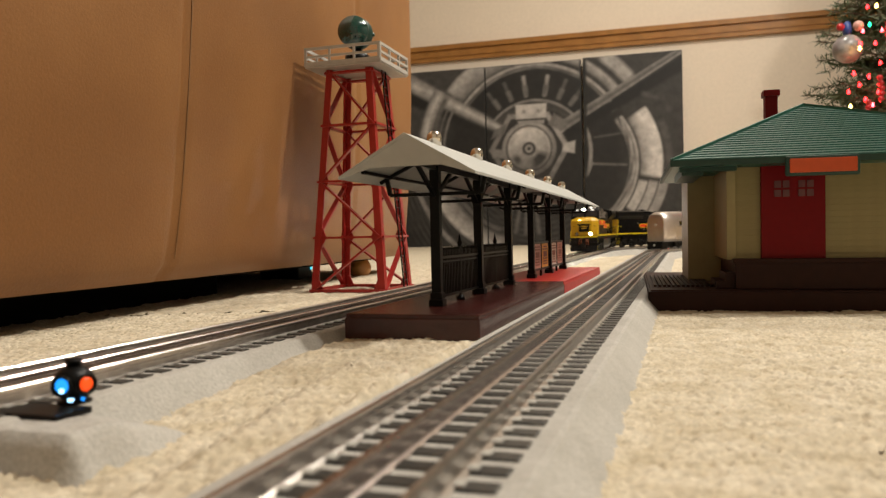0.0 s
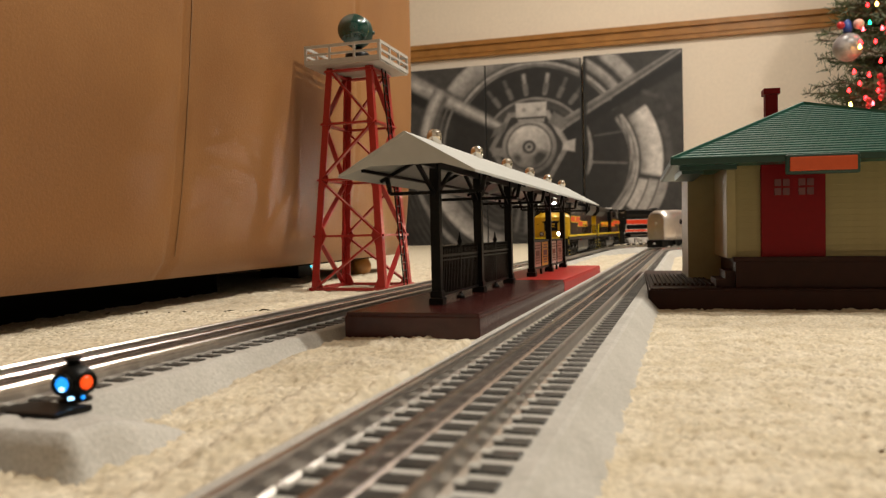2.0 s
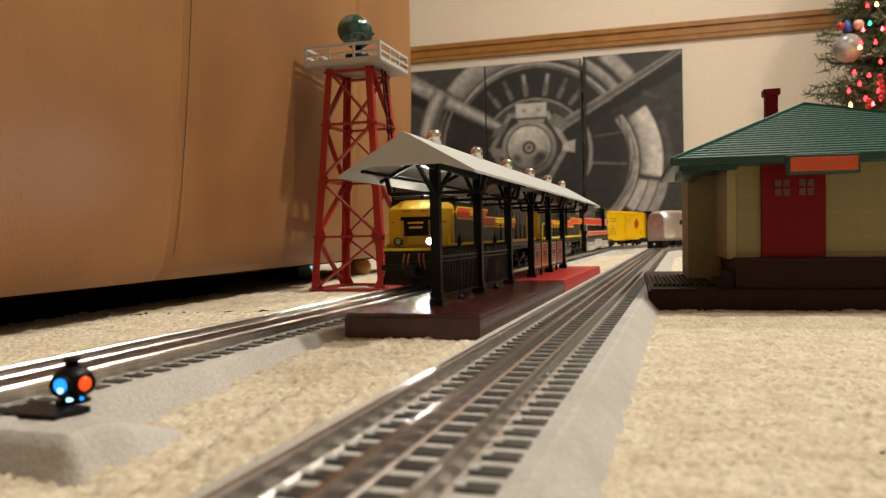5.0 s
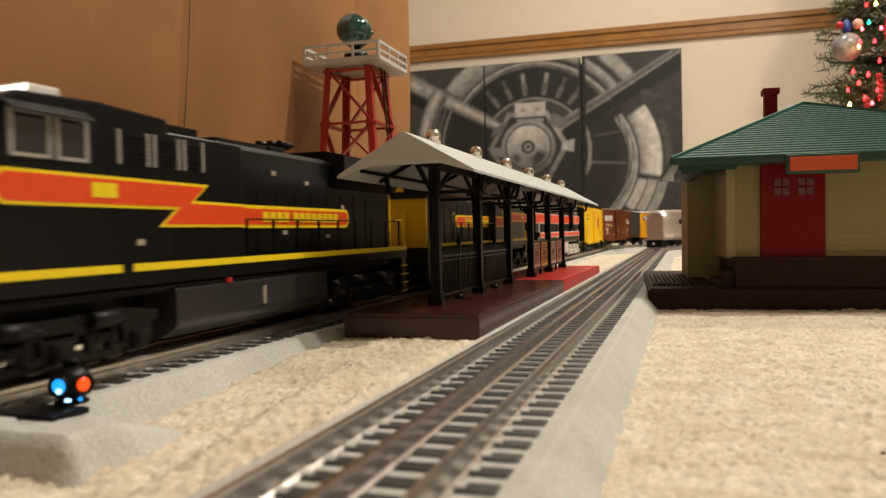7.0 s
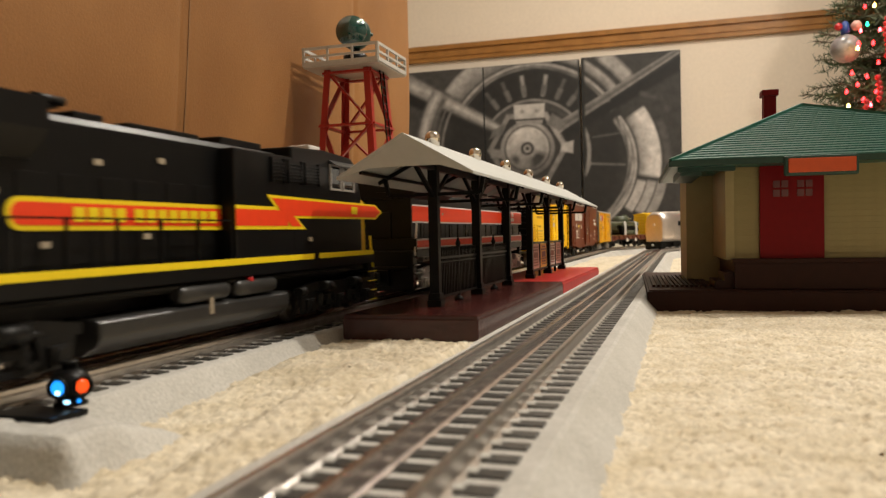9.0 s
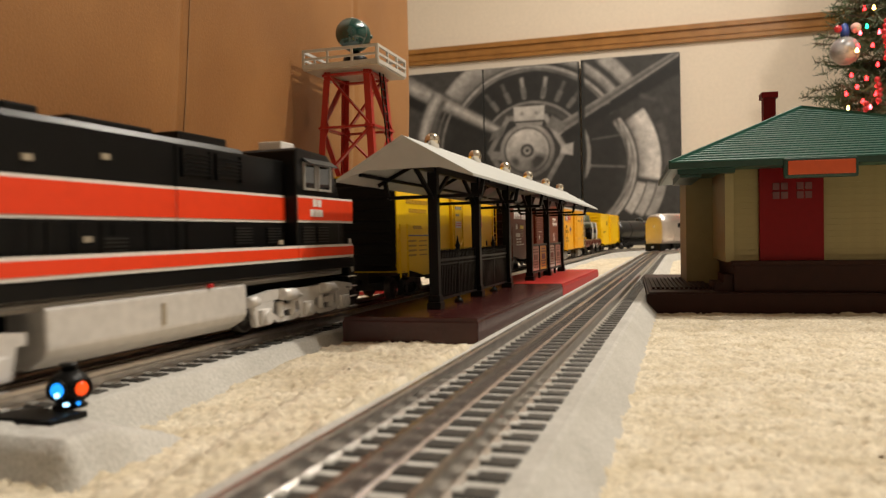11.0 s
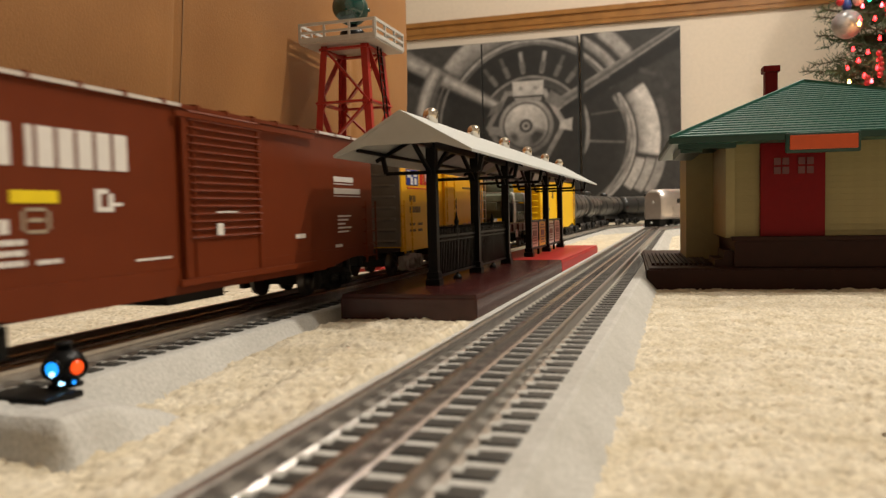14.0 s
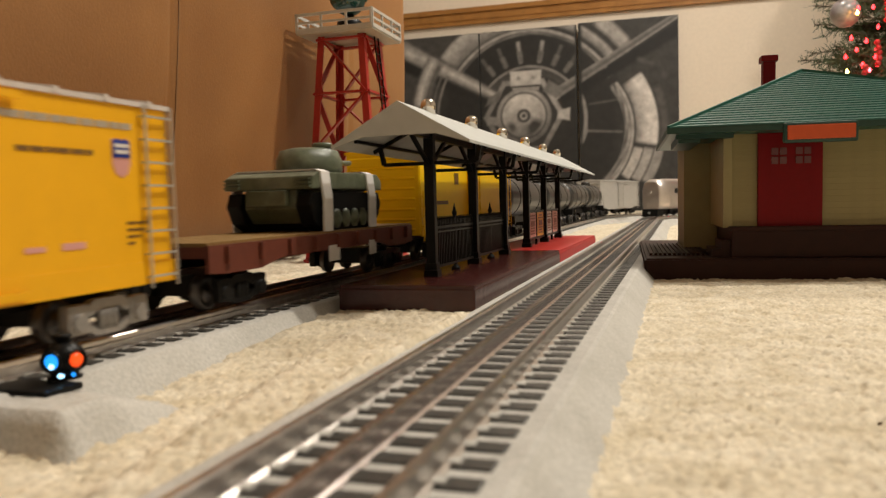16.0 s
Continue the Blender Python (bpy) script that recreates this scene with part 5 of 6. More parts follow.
def loco_truck(t, y, mat, k=1.0, side=0.0268):
    """Three-axle cast truck: pedestals, journal boxes, springs, brake cylinders and an equaliser beam."""
    spacing, long = 0.0375, Matrix.Translation((0, y, 0)) @ Matrix.Diagonal((1, k, 1, 1)) @ Matrix.Translation((0, -y, 0))
    tr = part("truck", boxes((-0.012, 0.012, y - 0.044, y + 0.044, 0.008, 0.020)), "under", t)
    for s in (-1, 1):
        a, b = sorted((s * (side - 0.0018), s * (side + 0.0014)))
        top = [(y - 0.0485, 0.0150), (y - 0.0485, 0.0190), (y - 0.030, 0.0215), (y - 0.008, 0.0205), (y + 0.008, 0.0205), (y + 0.030, 0.0215), (y + 0.0485, 0.0190), (y + 0.0485, 0.0150),
               (y + 0.026, 0.0165), (y + 0.012, 0.0140), (y - 0.012, 0.0140), (y - 0.026, 0.0165)]
        bits = [prism(top, a, b, "x")]
        for i in (-1, 0, 1):
            c = y + i * spacing
            bits.append(prism([(c - 0.0085, 0.0160), (c - 0.0060, 0.0045), (c + 0.0060, 0.0045), (c + 0.0085, 0.0160)], a, b, "x", bevel=0.0006))
            bits.append(boxes((min(s * side, s * (side + 0.0034)), max(s * side, s * (side + 0.0034)), c - 0.0042, c + 0.0042, 0.0055, 0.0128), bevel=0.0008))
            bits.append(rod((s * (side + 0.003), c, 0.0090), (s * (side + 0.0046), c, 0.0090), 0.0030, 12))
        for i in (-0.5, 0.5):
            c = y + i * spacing
            bits.append(prism([(c - 0.0125, 0.0075), (c - 0.0075, 0.0048), (c + 0.0075, 0.0048), (c + 0.0125, 0.0075), (c + 0.0105, 0.0092), (c + 0.0065, 0.0070), (c - 0.0065, 0.0070), (c - 0.0105, 0.0092)], a, b, "x"))
            for q in (-0.0052, 0.0052):
                bits.append(lathe([(0.0021, 0.0070), (0.0024, 0.0082), (0.0020, 0.0094), (0.0024, 0.0106), (0.0020, 0.0118), (0.0024, 0.0130), (0.0021, 0.0150)], 10, pose(s * (side + 0.0004), c + q, 0)))
            bits.append(rod((s * (side + 0.0026), c - 0.0065, 0.0188), (s * (side + 0.0026), c + 0.0055, 0.0180), 0.0030, 12))
            bits.append(rod((s * (side + 0.0026), c + 0.0055, 0.0180), (s * (side + 0.0026), c + 0.0110, 0.0170), 0.0010, 8))
            bits.append(boxes((min(s * side, s * (side + 0.0020)), max(s * side, s * (side + 0.0020)), c - 0.0030, c + 0.0030, 0.0105, 0.0135)))
        bits.append(rod((s * (side + 0.002), y - 0.050, 0.0170), (s * (side + 0.002), y - 0.044, 0.0172), 0.0026, 12))
        side_frame = merge(*bits)
        side_frame.transform(long)
        part("side_frame", side_frame, mat, tr, "cast truck side frame")
        for i in (-1, 0, 1):
            shared("wheel", WHEEL, tr, pose(s * 0.0135, y + i * spacing * k, 0.0088, 0, 90 * s, 0))
    return tr


def locomotive(front, rear, reverse, scheme, label):
    """A long-hood freight engine. Its cab is at the -y end unless reversed."""
    L = rear - front
    h = L / 2 - 0.006
    g = -1 if reverse else 1
    hf = h - (0.012 if reverse else 0.017)
    t = car(front, rear, "locomotive", label, "locomotive")

    def bx(*rows, bevel=0.0):
        return boxes(*[(r[0], r[1], min(g * r[2], g * r[3]), max(g * r[2], g * r[3]), r[4], r[5]) for r in rows], bevel=bevel)

    def yz(pts):
        return [(g * p[0], p[1]) for p in pts]

    black = "loco_black"
    nose = "nose_yellow" if scheme == "yellow" else "loco_black"
    part("frame", merge(bx((-0.0300, 0.0300, -hf, h, 0.0290, 0.0345)), bx((-0.012, 0.012, -hf, h, 0.014, 0.029))), black, t)
    for e in (-hf, h):
        part("pilot", bx((-0.028, 0.028, e - 0.004, e + 0.004, 0.004, 0.0345), bevel=0.001), black, t)
        part("pilot_ledge", bx((-0.024, 0.024, e - 0.006, e + 0.006, 0.020, 0.0225), (-0.009, 0.009, e - 0.007, e + 0.007, 0.008, 0.0200), bevel=0.0006), black, t)
    part("hood", prism([(-0.0215, 0.034), (-0.0215, 0.0880), (-0.0195, 0.0905), (0.0195, 0.0905), (0.0215, 0.0880), (0.0215, 0.034)], *sorted((g * -0.07, g * (h - 0.012)))), black, t)
    part("radiator_wing", prism([(-0.0225, 0.074), (-0.0305, 0.083), (-0.0305, 0.0935), (-0.018, 0.0965), (0.018, 0.0965), (0.0305, 0.0935), (0.0305, 0.083), (0.0225, 0.074)], *sorted((g * (h - 0.10), g * (h - 0.006)))), black, t, "flared radiator hood")
    part("roof_hatch", merge(bx((-0.014, 0.014, -0.015, 0.03, 0.090, 0.0940), bevel=0.001), bx((-0.010, 0.010, 0.04, 0.055, 0.090, 0.0955), bevel=0.001), bx((-0.015, 0.015, -0.066, -0.03, 0.090, 0.0952), bevel=0.0008)), black, t)
    horn = part("horn", merge(bx((-0.006, 0.006, 0.060, 0.068, 0.0955, 0.0975)), rod((-0.005, g * 0.052, 0.0985), (-0.005, g * 0.070, 0.0985), 0.0018), rod((0.001, g * 0.054, 0.0985), (0.001, g * 0.072, 0.0985), 0.0018), rod((0.006, g * 0.056, 0.0985), (0.006, g * 0.070, 0.0985), 0.0018)), black, t)
    # cab with its nose
    cb = -0.070 if scheme == "yellow" else -0.106
    part("cab", prism(yz([(cb, 0.034), (cb, 0.0935), (-0.108, 0.0950), (-0.142, 0.0935), (-0.148, 0.0900), (-0.156, 0.0690), (-0.156, 0.034)]), -0.0300, 0.0300, "x", bevel=0.0012), black, t)
    bw = 0.0299 if scheme == "yellow" else 0.0226
    part("equipment_blower", bx((-bw, bw, cb - 0.002, -0.018, 0.034, 0.0880), bevel=0.001), black, t)
    # broad nose: flat front, bevelled cheeks, top sloping up to the windshield
    bm = bmesh.new()
    plan = [(0.0296, -0.1500), (0.0296, -0.1620), (0.0160, -hf + 0.002), (-0.0160, -hf + 0.002), (-0.0296, -0.1620), (-0.0296, -0.1500)]
    lo = [bm.verts.new((x, g * y, 0.0345)) for x, y in plan]
    mid = [bm.verts.new((x, g * (y + 0.0005), 0.0672)) for x, y in plan]
    hi = [bm.verts.new((x * 0.90, g * min(-0.1500, y + 0.012), 0.0735 if abs(x) > 0.02 else 0.0755)) for x, y in plan]
    for a, b in ((lo, mid), (mid, hi)):
        for k in range(6):
            bm.faces.new((a[k], a[(k + 1) % 6], b[(k + 1) % 6], b[k]))
    bm.faces.new(lo)
    bm.faces.new(hi)
    bmesh.ops.recalc_face_normals(bm, faces=bm.faces[:])
    bmesh.ops.bevel(bm, geom=bm.edges[:], offset=0.0005, segments=2, affect="EDGES")
    nz = part("nose", bm, nose, t, "yellow short nose" if nose != black else "")
    part("nose_door", bx((-0.0080, 0.0080, -hf + 0.0005, -hf + 0.0040, 0.037, 0.0625), bevel=0.0006), nose, nz)
    for s in (-1, 1):
        part("grab_iron", bars(((s * 0.0110, g * (-hf - 0.001), 0.0655), (s * 0.0040, g * (-hf - 0.001), 0.0655), 0.0006), ((s * 0.0255, g * -0.1650, 0.0560), (s * 0.0200, g * -0.1700, 0.0560), 0.0006)), black, nz)
    for s in (-1, 1):
        win = part("windshield", prism(yz([(-0.1548, 0.0765), (-0.1502, 0.0885), (-0.1496, 0.0885), (-0.1542, 0.0765)]), min(s * 0.002, s * 0.0265), max(s * 0.002, s * 0.0265), "x"), "cab_glass", t, "dark cab windshield")
        for a, b in ((-0.144, -0.130), (-0.126, -0.114)):
            sw = part("side_window", bx((min(s * 0.0298, s * 0.0304), max(s * 0.0298, s * 0.0304), a, b, 0.0735, 0.0870)), "cab_glass", t)
            part("window_frame", merge(*[bx((min(s * 0.0298, s * 0.0309), max(s * 0.0298, s * 0.0309), *q)) for q in ((a - 0.001, a + 0.0004, 0.0728, 0.0878), (b - 0.0004, b + 0.001, 0.0728, 0.0878), (a, b, 0.0728, 0.0740), (a, b, 0.0866, 0.0878))]), "window_frame", sw)
        part("sunshade", prism([(s * 0.030, 0.0900), (s * 0.0345, 0.0868), (s * 0.0345, 0.0862), (s * 0.030, 0.0893)], *sorted((g * -0.147, g * -0.113))), black, t)
    part("cab_vent", bx((0.004, 0.018, -0.126, -0.112, 0.0935, 0.0995), bevel=0.0008), "white_mark", t, "white rooftop air unit")
    # grilles, louvres and door lines
    for s in (-1, 1):
        for a, b in ((-0.098, -0.084), (-0.079, -0.066), (-0.061, -0.050)) if scheme == "yellow" else ((-0.064, -0.046), (-0.040, -0.022)):
            gr = part("grille", bx((min(s * (bw - 0.0002), s * (bw + 0.0003)), max(s * (bw - 0.0002), s * (bw + 0.0003)), a, b, 0.0745, 0.0855)), "under", t)
            slat = mesh_of("grille_slat", bx((min(s * (bw + 0.0001), s * (bw + 0.0011)), max(s * (bw + 0.0001), s * (bw + 0.0011)), a, b, -0.0004, 0.0004)), black)
            for i in range(6):
                shared("grille_slat", slat, gr, pose(0, 0, 0.0758 + i * 0.0017))
            part("grille_frame", merge(*[bx((min(s * (bw - 0.0002), s * (bw + 0.0014)), max(s * (bw - 0.0002), s * (bw + 0.0014)), *q)) for q in ((a - 0.0012, a, 0.0738, 0.0862), (b, b + 0.0012, 0.0738, 0.0862))]), "window_frame" if scheme == "yellow" and not reverse else black, gr)
        if scheme != "yellow":
            for a, b, z0, z1, x in ((-0.1235, -0.1105, 0.0440, 0.0535, 0.0300), (-0.1395, -0.1275, 0.0440, 0.0535, 0.0300), (-0.073, -0.059, 0.0445, 0.0530, 0.0226), (-0.100, -0.087, 0.0445, 0.0530, 0.0226), (0.012, 0.024, 0.0400, 0.0490, 0.0216)):
                lv = part("louvre", bx((min(s * x, s * (x + 0.0004)), max(s * x, s * (x + 0.0004)), a, b, z0, z1)), "under", t)
                slat = mesh_of("louvre_slat", bx((min(s * x, s * (x + 0.0010)), max(s * x, s * (x + 0.0010)), a, b, -0.0003, 0.0003)), "tank_grey")
                for q in range(6):
                    shared("louvre_slat", slat, lv, pose(0, 0, z0 + (z1 - z0) * (q + 0.5) / 6))
        for i in range(9):
            y = -0.012 + i * (h - 0.012) / 9.5
            part("hood_door", bx((min(s * 0.0213, s * 0.0219), max(s * 0.0213, s * 0.0219), y, y + 0.0125, 0.0385, 0.0700), bevel=0.0002), black, t)
        for y, z in ((0.02, 0.0775), (0.055, 0.0742), (0.10, 0.062), (-0.09, 0.044), (0.03, 0.047), (-0.05, 0.041), (-0.03, 0.041), (0.08, 0.0445)):
            part("data_plate", bx((min(s * (0.0300 if y < -0.07 else 0.0292 if y < -0.02 else 0.0216), s * (0.0306 if y < -0.07 else 0.0298 if y < -0.02 else 0.0225)), max(s * (0.0300 if y < -0.07 else 0.0292 if y < -0.02 else 0.0216), s * (0.0306 if y < -0.07 else 0.0298 if y < -0.02 else 0.0225)), y, y + 0.004, z, z + 0.0022)), "grey_mark", t)
        # walkway handrail
        hr = part("handrail", bars(((s * 0.0292, g * -0.015, 0.0545), (s * 0.0292, g * (h - 0.012), 0.0545), 0.0007)), black, t)
        post = mesh_of("stanchion", bars(((0, 0, 0.034), (0, 0, 0.0548), 0.0011)), black)
        for i in range(9):
            shared("stanchion", post, hr, pose(s * 0.0292, g * (-0.015 + (h + 0.003) * i / 8), 0))
        end_mat = "stripe_yellow" if scheme == "yellow" else "white_mark"
        part("end_handrail", bars(((s * 0.0285, g * (h + 0.001), 0.030), (s * 0.0285, g * (h - 0.005), 0.056), 0.0013), ((s * 0.0285, g * (h - 0.005), 0.056), (s * 0.0288, g * (h - 0.018), 0.0555), 0.0011)), end_mat, t)
        part("end_handrail", bars(((s * 0.0288, g * (-hf + 0.001), 0.026), (s * 0.0288, g * (-hf + 0.004), 0.046), 0.0012)), end_mat, t)
        for e in (-1, 1):
            for i in range(4):
                ye = h if e > 0 else -hf
                part("step", bx((min(s * 0.0285, s * 0.0302), max(s * 0.0285, s * 0.0302), ye - e * 0.003 - 0.0050, ye - e * 0.003 + 0.0050, 0.0050 + i * 0.0060, 0.0056 + i * 0.0060)), end_mat, t, "light edged boarding step")
                part("tread", bx((min(s * 0.020, s * 0.0287), max(s * 0.020, s * 0.0287), ye - e * 0.003 - 0.0060, ye - e * 0.003 + 0.0060, 0.0046 + i * 0.0060, 0.0055 + i * 0.0060)), black, t)
    # paint stripes
    if scheme == "yellow":
        marks(t, 0.0300, [(min(g * a, g * b), max(g * a, g * b), 0.0343, 0.0372) for a, b in ((-hf + 0.002, -0.098), (-0.092, h))], "stripe_yellow", "sill_stripe", "bright yellow sill stripe")
        if not reverse:
            big = [(-0.153, 0.0635), (-0.147, 0.0680), (-0.048, 0.0675), (-0.058, 0.0605), (-0.018, 0.0600), (-0.018, 0.0520), (-0.074, 0.0520), (-0.064, 0.0590), (-0.147, 0.0590)]
            edge = [(-0.155, 0.0635), (-0.148, 0.0692), (-0.0450, 0.0687), (-0.055, 0.0617), (-0.018, 0.0612), (-0.018, 0.0508), (-0.0772, 0.0508), (-0.067, 0.0578), (-0.148, 0.0578)]
            outline_plate(t, 0.0301, edge, "stripe_yellow")
            outline_plate(t, 0.0303, big, "orange")
            marks(t, 0.0306, [(-0.112, -0.100, 0.0612, 0.0664)], "stripe_yellow")
            s0, s1 = -0.020, 0.106
        else:
            big = [(0.185, 0.0615), (0.176, 0.0650), (0.049, 0.0660), (0.068, 0.0520), (0.078, 0.0520), (0.070, 0.0575), (0.176, 0.0580)]
            edge = [(0.188, 0.0615), (0.177, 0.0662), (0.0445, 0.0675), (0.066, 0.0505), (0.083, 0.0505), (0.074, 0.0562), (0.177, 0.0567)]
            outline_plate(t, 0.0301, edge, "stripe_yellow")
            outline_plate(t, 0.0303, big, "red_band")
            marks(t, 0.0306, [(0.140, 0.148, 0.0595, 0.0640)], "stripe_yellow")
            s0, s1 = -0.092, 0.019
            marks(t, 0.0301, [(0.0175, 0.0665, 0.0505, 0.0617)], "stripe_yellow", "stripe_panel")
            marks(t, 0.0303, [(0.0175, 0.0640, 0.0522, 0.0600)], "red_band", "stripe_panel")
        ey = s0 + 0.0005 if reverse else s1 - 0.0012
        for s in (-1, 1):
            for xx, rr, mm in ((0.0223, 0.0056, "stripe_yellow"), (0.0225, 0.0039, "red_band" if reverse else "orange")):
                part("stripe_end", rod((s * 0.0210, ey, 0.0561), (s * xx, ey, 0.0561), rr, 24), mm, t)
        part("stripe_panel", boxes((-0.0224, 0.0224, s0, s1, 0.0505, 0.0617)), "stripe_yellow", t)
        part("stripe_panel", boxes((-0.0226, 0.0226, s0 + 0.001, s1 - 0.0015, 0.0522, 0.0600)), "orange" if not reverse else "red_band", t, "orange band with yellow edging")
        q = s0 + 0.030 if not reverse else s0 + 0.022
        marks(t, 0.0227, letters(q, 0.0052, 0.0016, 0.0535, 0.0587, (1, 1, 1, 1, 0, 1, 1, 1, 1, 1, 1, 1, 1)), "stripe_yellow", "lettering")
    else:
        for z0, z1, mm in ((0.0553, 0.0697, "white_mark"), (0.0566, 0.0684, "red_band"), (0.0352, 0.0430, "white_mark"), (0.0366, 0.0416, "red_band")):
            k = 0.0003 if mm == "red_band" else 0.0
            marks(t, 0.0301 + k, [(min(g * a, g * b), max(g * a, g * b), z0, z1) for a, b in ((-hf + 0.003, cb),)], mm, "band", "red band with white edging")
            part("band", bx((-0.0228 - k, 0.0228 + k, cb - 0.001, -0.0175, z0, z1)) if z0 > 0.05 else bx((-0.0301 - k, 0.0301 + k, cb, -0.0175, z0, z1)), mm, t)
            if z0 > 0.05:
                part("band", bx((-0.0221 - k, 0.0221 + k, -0.02, h - 0.012, z0, z1)), mm, t)
            else:
                marks(t, 0.0301 + k, [(min(g * -0.02, g * h), max(g * -0.02, g * h), z0, z1)], mm, "band")
        marks(t, 0.0306, [(min(g * a, g * (a + 0.0045)), max(g * a, g * (a + 0.0045)), z, z + 0.004) for a, z in ((-0.1335, 0.0585), (-0.1285, 0.0585), (-0.1235, 0.0585), (-0.1320, 0.0640), (-0.1268, 0.0640))], "white_mark", "number")
        part("walkway_skirt", bx((-0.0300, 0.0300, cb - 0.001, h, 0.0340, 0.0432)), black, t)
    # lamps and number boards
    lead = scheme == "yellow" and not reverse
    if lead:
        for a, b in ((-0.0190, -0.0145), (0.0125, 0.0185)):
            part("number_board", bx((a, b, -0.1525, -0.1490, 0.0897, 0.0921)), "number_board", t, "lit number board")
        part("headlight", boxes((-0.0050, 0.0050, -0.1538, -0.1534, 0.0898, 0.0924)), "headlight", t, "glowing white headlight")
        part("headlight_hood", merge(boxes((-0.0080, 0.0080, -0.1550, -0.1480, 0.0926, 0.0934), (-0.0080, 0.0080, -0.1550, -0.1480, 0.0886, 0.0894)), boxes((-0.0082, -0.0074, -0.1550, -0.1480, 0.0886, 0.0934), (0.0074, 0.0082, -0.1550, -0.1480, 0.0886, 0.0934))), "loco_black", t)
        for s in (-1, 1):
            part("ditch_light", lathe([(0.0026, 0.0), (0.0026, 0.0003)], 14, pose(s * 0.0145, -hf - 0.0058, 0.0395, 90, 0, 0)), "ditch_light" if s > 0 else "dim_light", t, "glowing ditch light" if s > 0 else "dim ditch light")
            part("ditch_light_hood", lathe([(0.0030, 0.0), (0.0036, 0.0030), (0.0036, 0.0062), (0.0030, 0.0062), (0.0029, 0.0040)], 14, pose(s * 0.0145, -hf - 0.0012, 0.0395, 90, 0, 0)), "loco_black", t)
        part("nose_herald", boxes((-0.0110, 0.0110, -hf - 0.0006, -hf + 0.0012, 0.0440, 0.0595), (-0.0140, 0.0140, -hf - 0.0006, -hf + 0.0004, 0.0575, 0.0605), bevel=0.0003), "black_end", t, "dark shield on the nose")
        part("herald_bars", boxes((-0.007, 0.007, -hf - 0.0012, -hf + 0.0004, 0.0545, 0.0562), (-0.006, 0.006, -hf - 0.0012, -hf + 0.0004, 0.0505, 0.0522)), "nose_yellow", t)
        part("pilot_stripe", boxes((-0.0285, 0.0285, -hf - 0.0046, -hf - 0.0036, 0.0315, 0.0340)), "stripe_yellow", t)
        for s in (-1, 1):
            for k in (0.0045, 0.0085):
                part("air_hose", bars(*[((s * (k + 0.0015 * q / 5), -hf - 0.0060 - 0.0022 * math.sin(math.pi * q / 5), 0.0290 - 0.0026 * q), (s * (k + 0.0015 * (q + 1) / 5), -hf - 0.0060 - 0.0022 * math.sin(math.pi * (q + 1) / 5), 0.0290 - 0.0026 * (q + 1)), 0.0010) for q in range(5)]), "hose", t, "orange brown brake hose")
        part("plow", prism([(-hf - 0.004, 0.002), (-hf - 0.010, 0.003), (-hf - 0.004, 0.014)], -0.028, 0.028, "x"), "loco_black", t)
    # blunt end: coloured hood door and dark number boards
    part("hood_end", bx((-0.0222, 0.0222, h - 0.0125, h - 0.0095, 0.0345, 0.0790), (-0.0048, 0.0048, h - 0.0125, h - 0.0045, 0.0790, 0.0955)), "nose_yellow" if scheme == "yellow" else black, t, "yellow hood end" if scheme == "yellow" else "")
    part("hood_end_door", bx((-0.0060, 0.0060, h - 0.0095, h - 0.0080, 0.037, 0.0640), bevel=0.0004), "nose_yellow" if scheme == "yellow" else black, t)
    for s in (-1, 1):
        part("end_number", merge(*[bx((s * 0.0125 + k - 0.0014, s * 0.0125 + k + 0.0014, h - 0.0065, h - 0.0056, 0.0865, 0.0905)) for k in (-0.0054, -0.0018, 0.0018, 0.0054)]), "grey_mark", t)
    # running gear
    tm = "under" if scheme == "yellow" else "light_truck"
    lower = reverse and scheme == "yellow"
    if lower:
        for s in (-1, 1):
            for y in (-0.004, 0.036):
                tank_bm = lathe([(0.0020, -0.0175), (0.0036, -0.0165), (0.0042, -0.0145), (0.0042, 0.0145), (0.0036, 0.0165), (0.0020, 0.0175)], 16, pose(s * 0.0262, y, 0.0236, 90, 0, 0))
                part("air_tank", tank_bm, "tank_grey", t, "dark cylindrical air tank")
    for y in (-0.126, 0.122) if scheme == "yellow" else (-0.118, 0.122):
        loco_truck(t, g * y, tm, 1.0 if scheme == "yellow" else 1.17)
    ft = 0.0190 if lower else 0.0270
    part("fuel_tank", prism([(-0.0270, 0.009), (-0.0290, 0.012), (-0.0290, ft - 0.0015), (-0.0270, ft), (0.0270, ft), (0.0290, ft - 0.0015), (0.0290, 0.012), (0.0270, 0.009), (0.020, 0.005), (-0.020, 0.005)], *((-0.066, 0.066) if scheme == "yellow" else (-0.058, 0.058)), bevel=0.0012), "tank_grey" if scheme == "yellow" else "light_truck", t)
    for s in (-1, 1):
        part("fuel_gauge", boxes((s * 0.0292 - 0.0004, s * 0.0292 + 0.0004, -0.0020, 0.0000, 0.014, 0.0225)), "grey_mark", t)
        part("filler_cap", rod((s * 0.0260, g * -0.030, 0.0272), (s * 0.0300, g * -0.030, 0.0272), 0.0011, 10), "red_mark", t)
        part("air_pipe", merge(rod((s * 0.0270, -0.16, 0.0272), (s * 0.0270, 0.16, 0.0272), 0.0009, 8), boxes((min(s * 0.0225, s * 0.0262), max(s * 0.0225, s * 0.0262), -0.165, 0.165, 0.0250, 0.0290))), "under" if scheme == "yellow" else "grey_truck", t)
    coupler(t, g * (-hf + 0.002), -g)
    coupler(t, g * (h - 0.002), g)
    return t


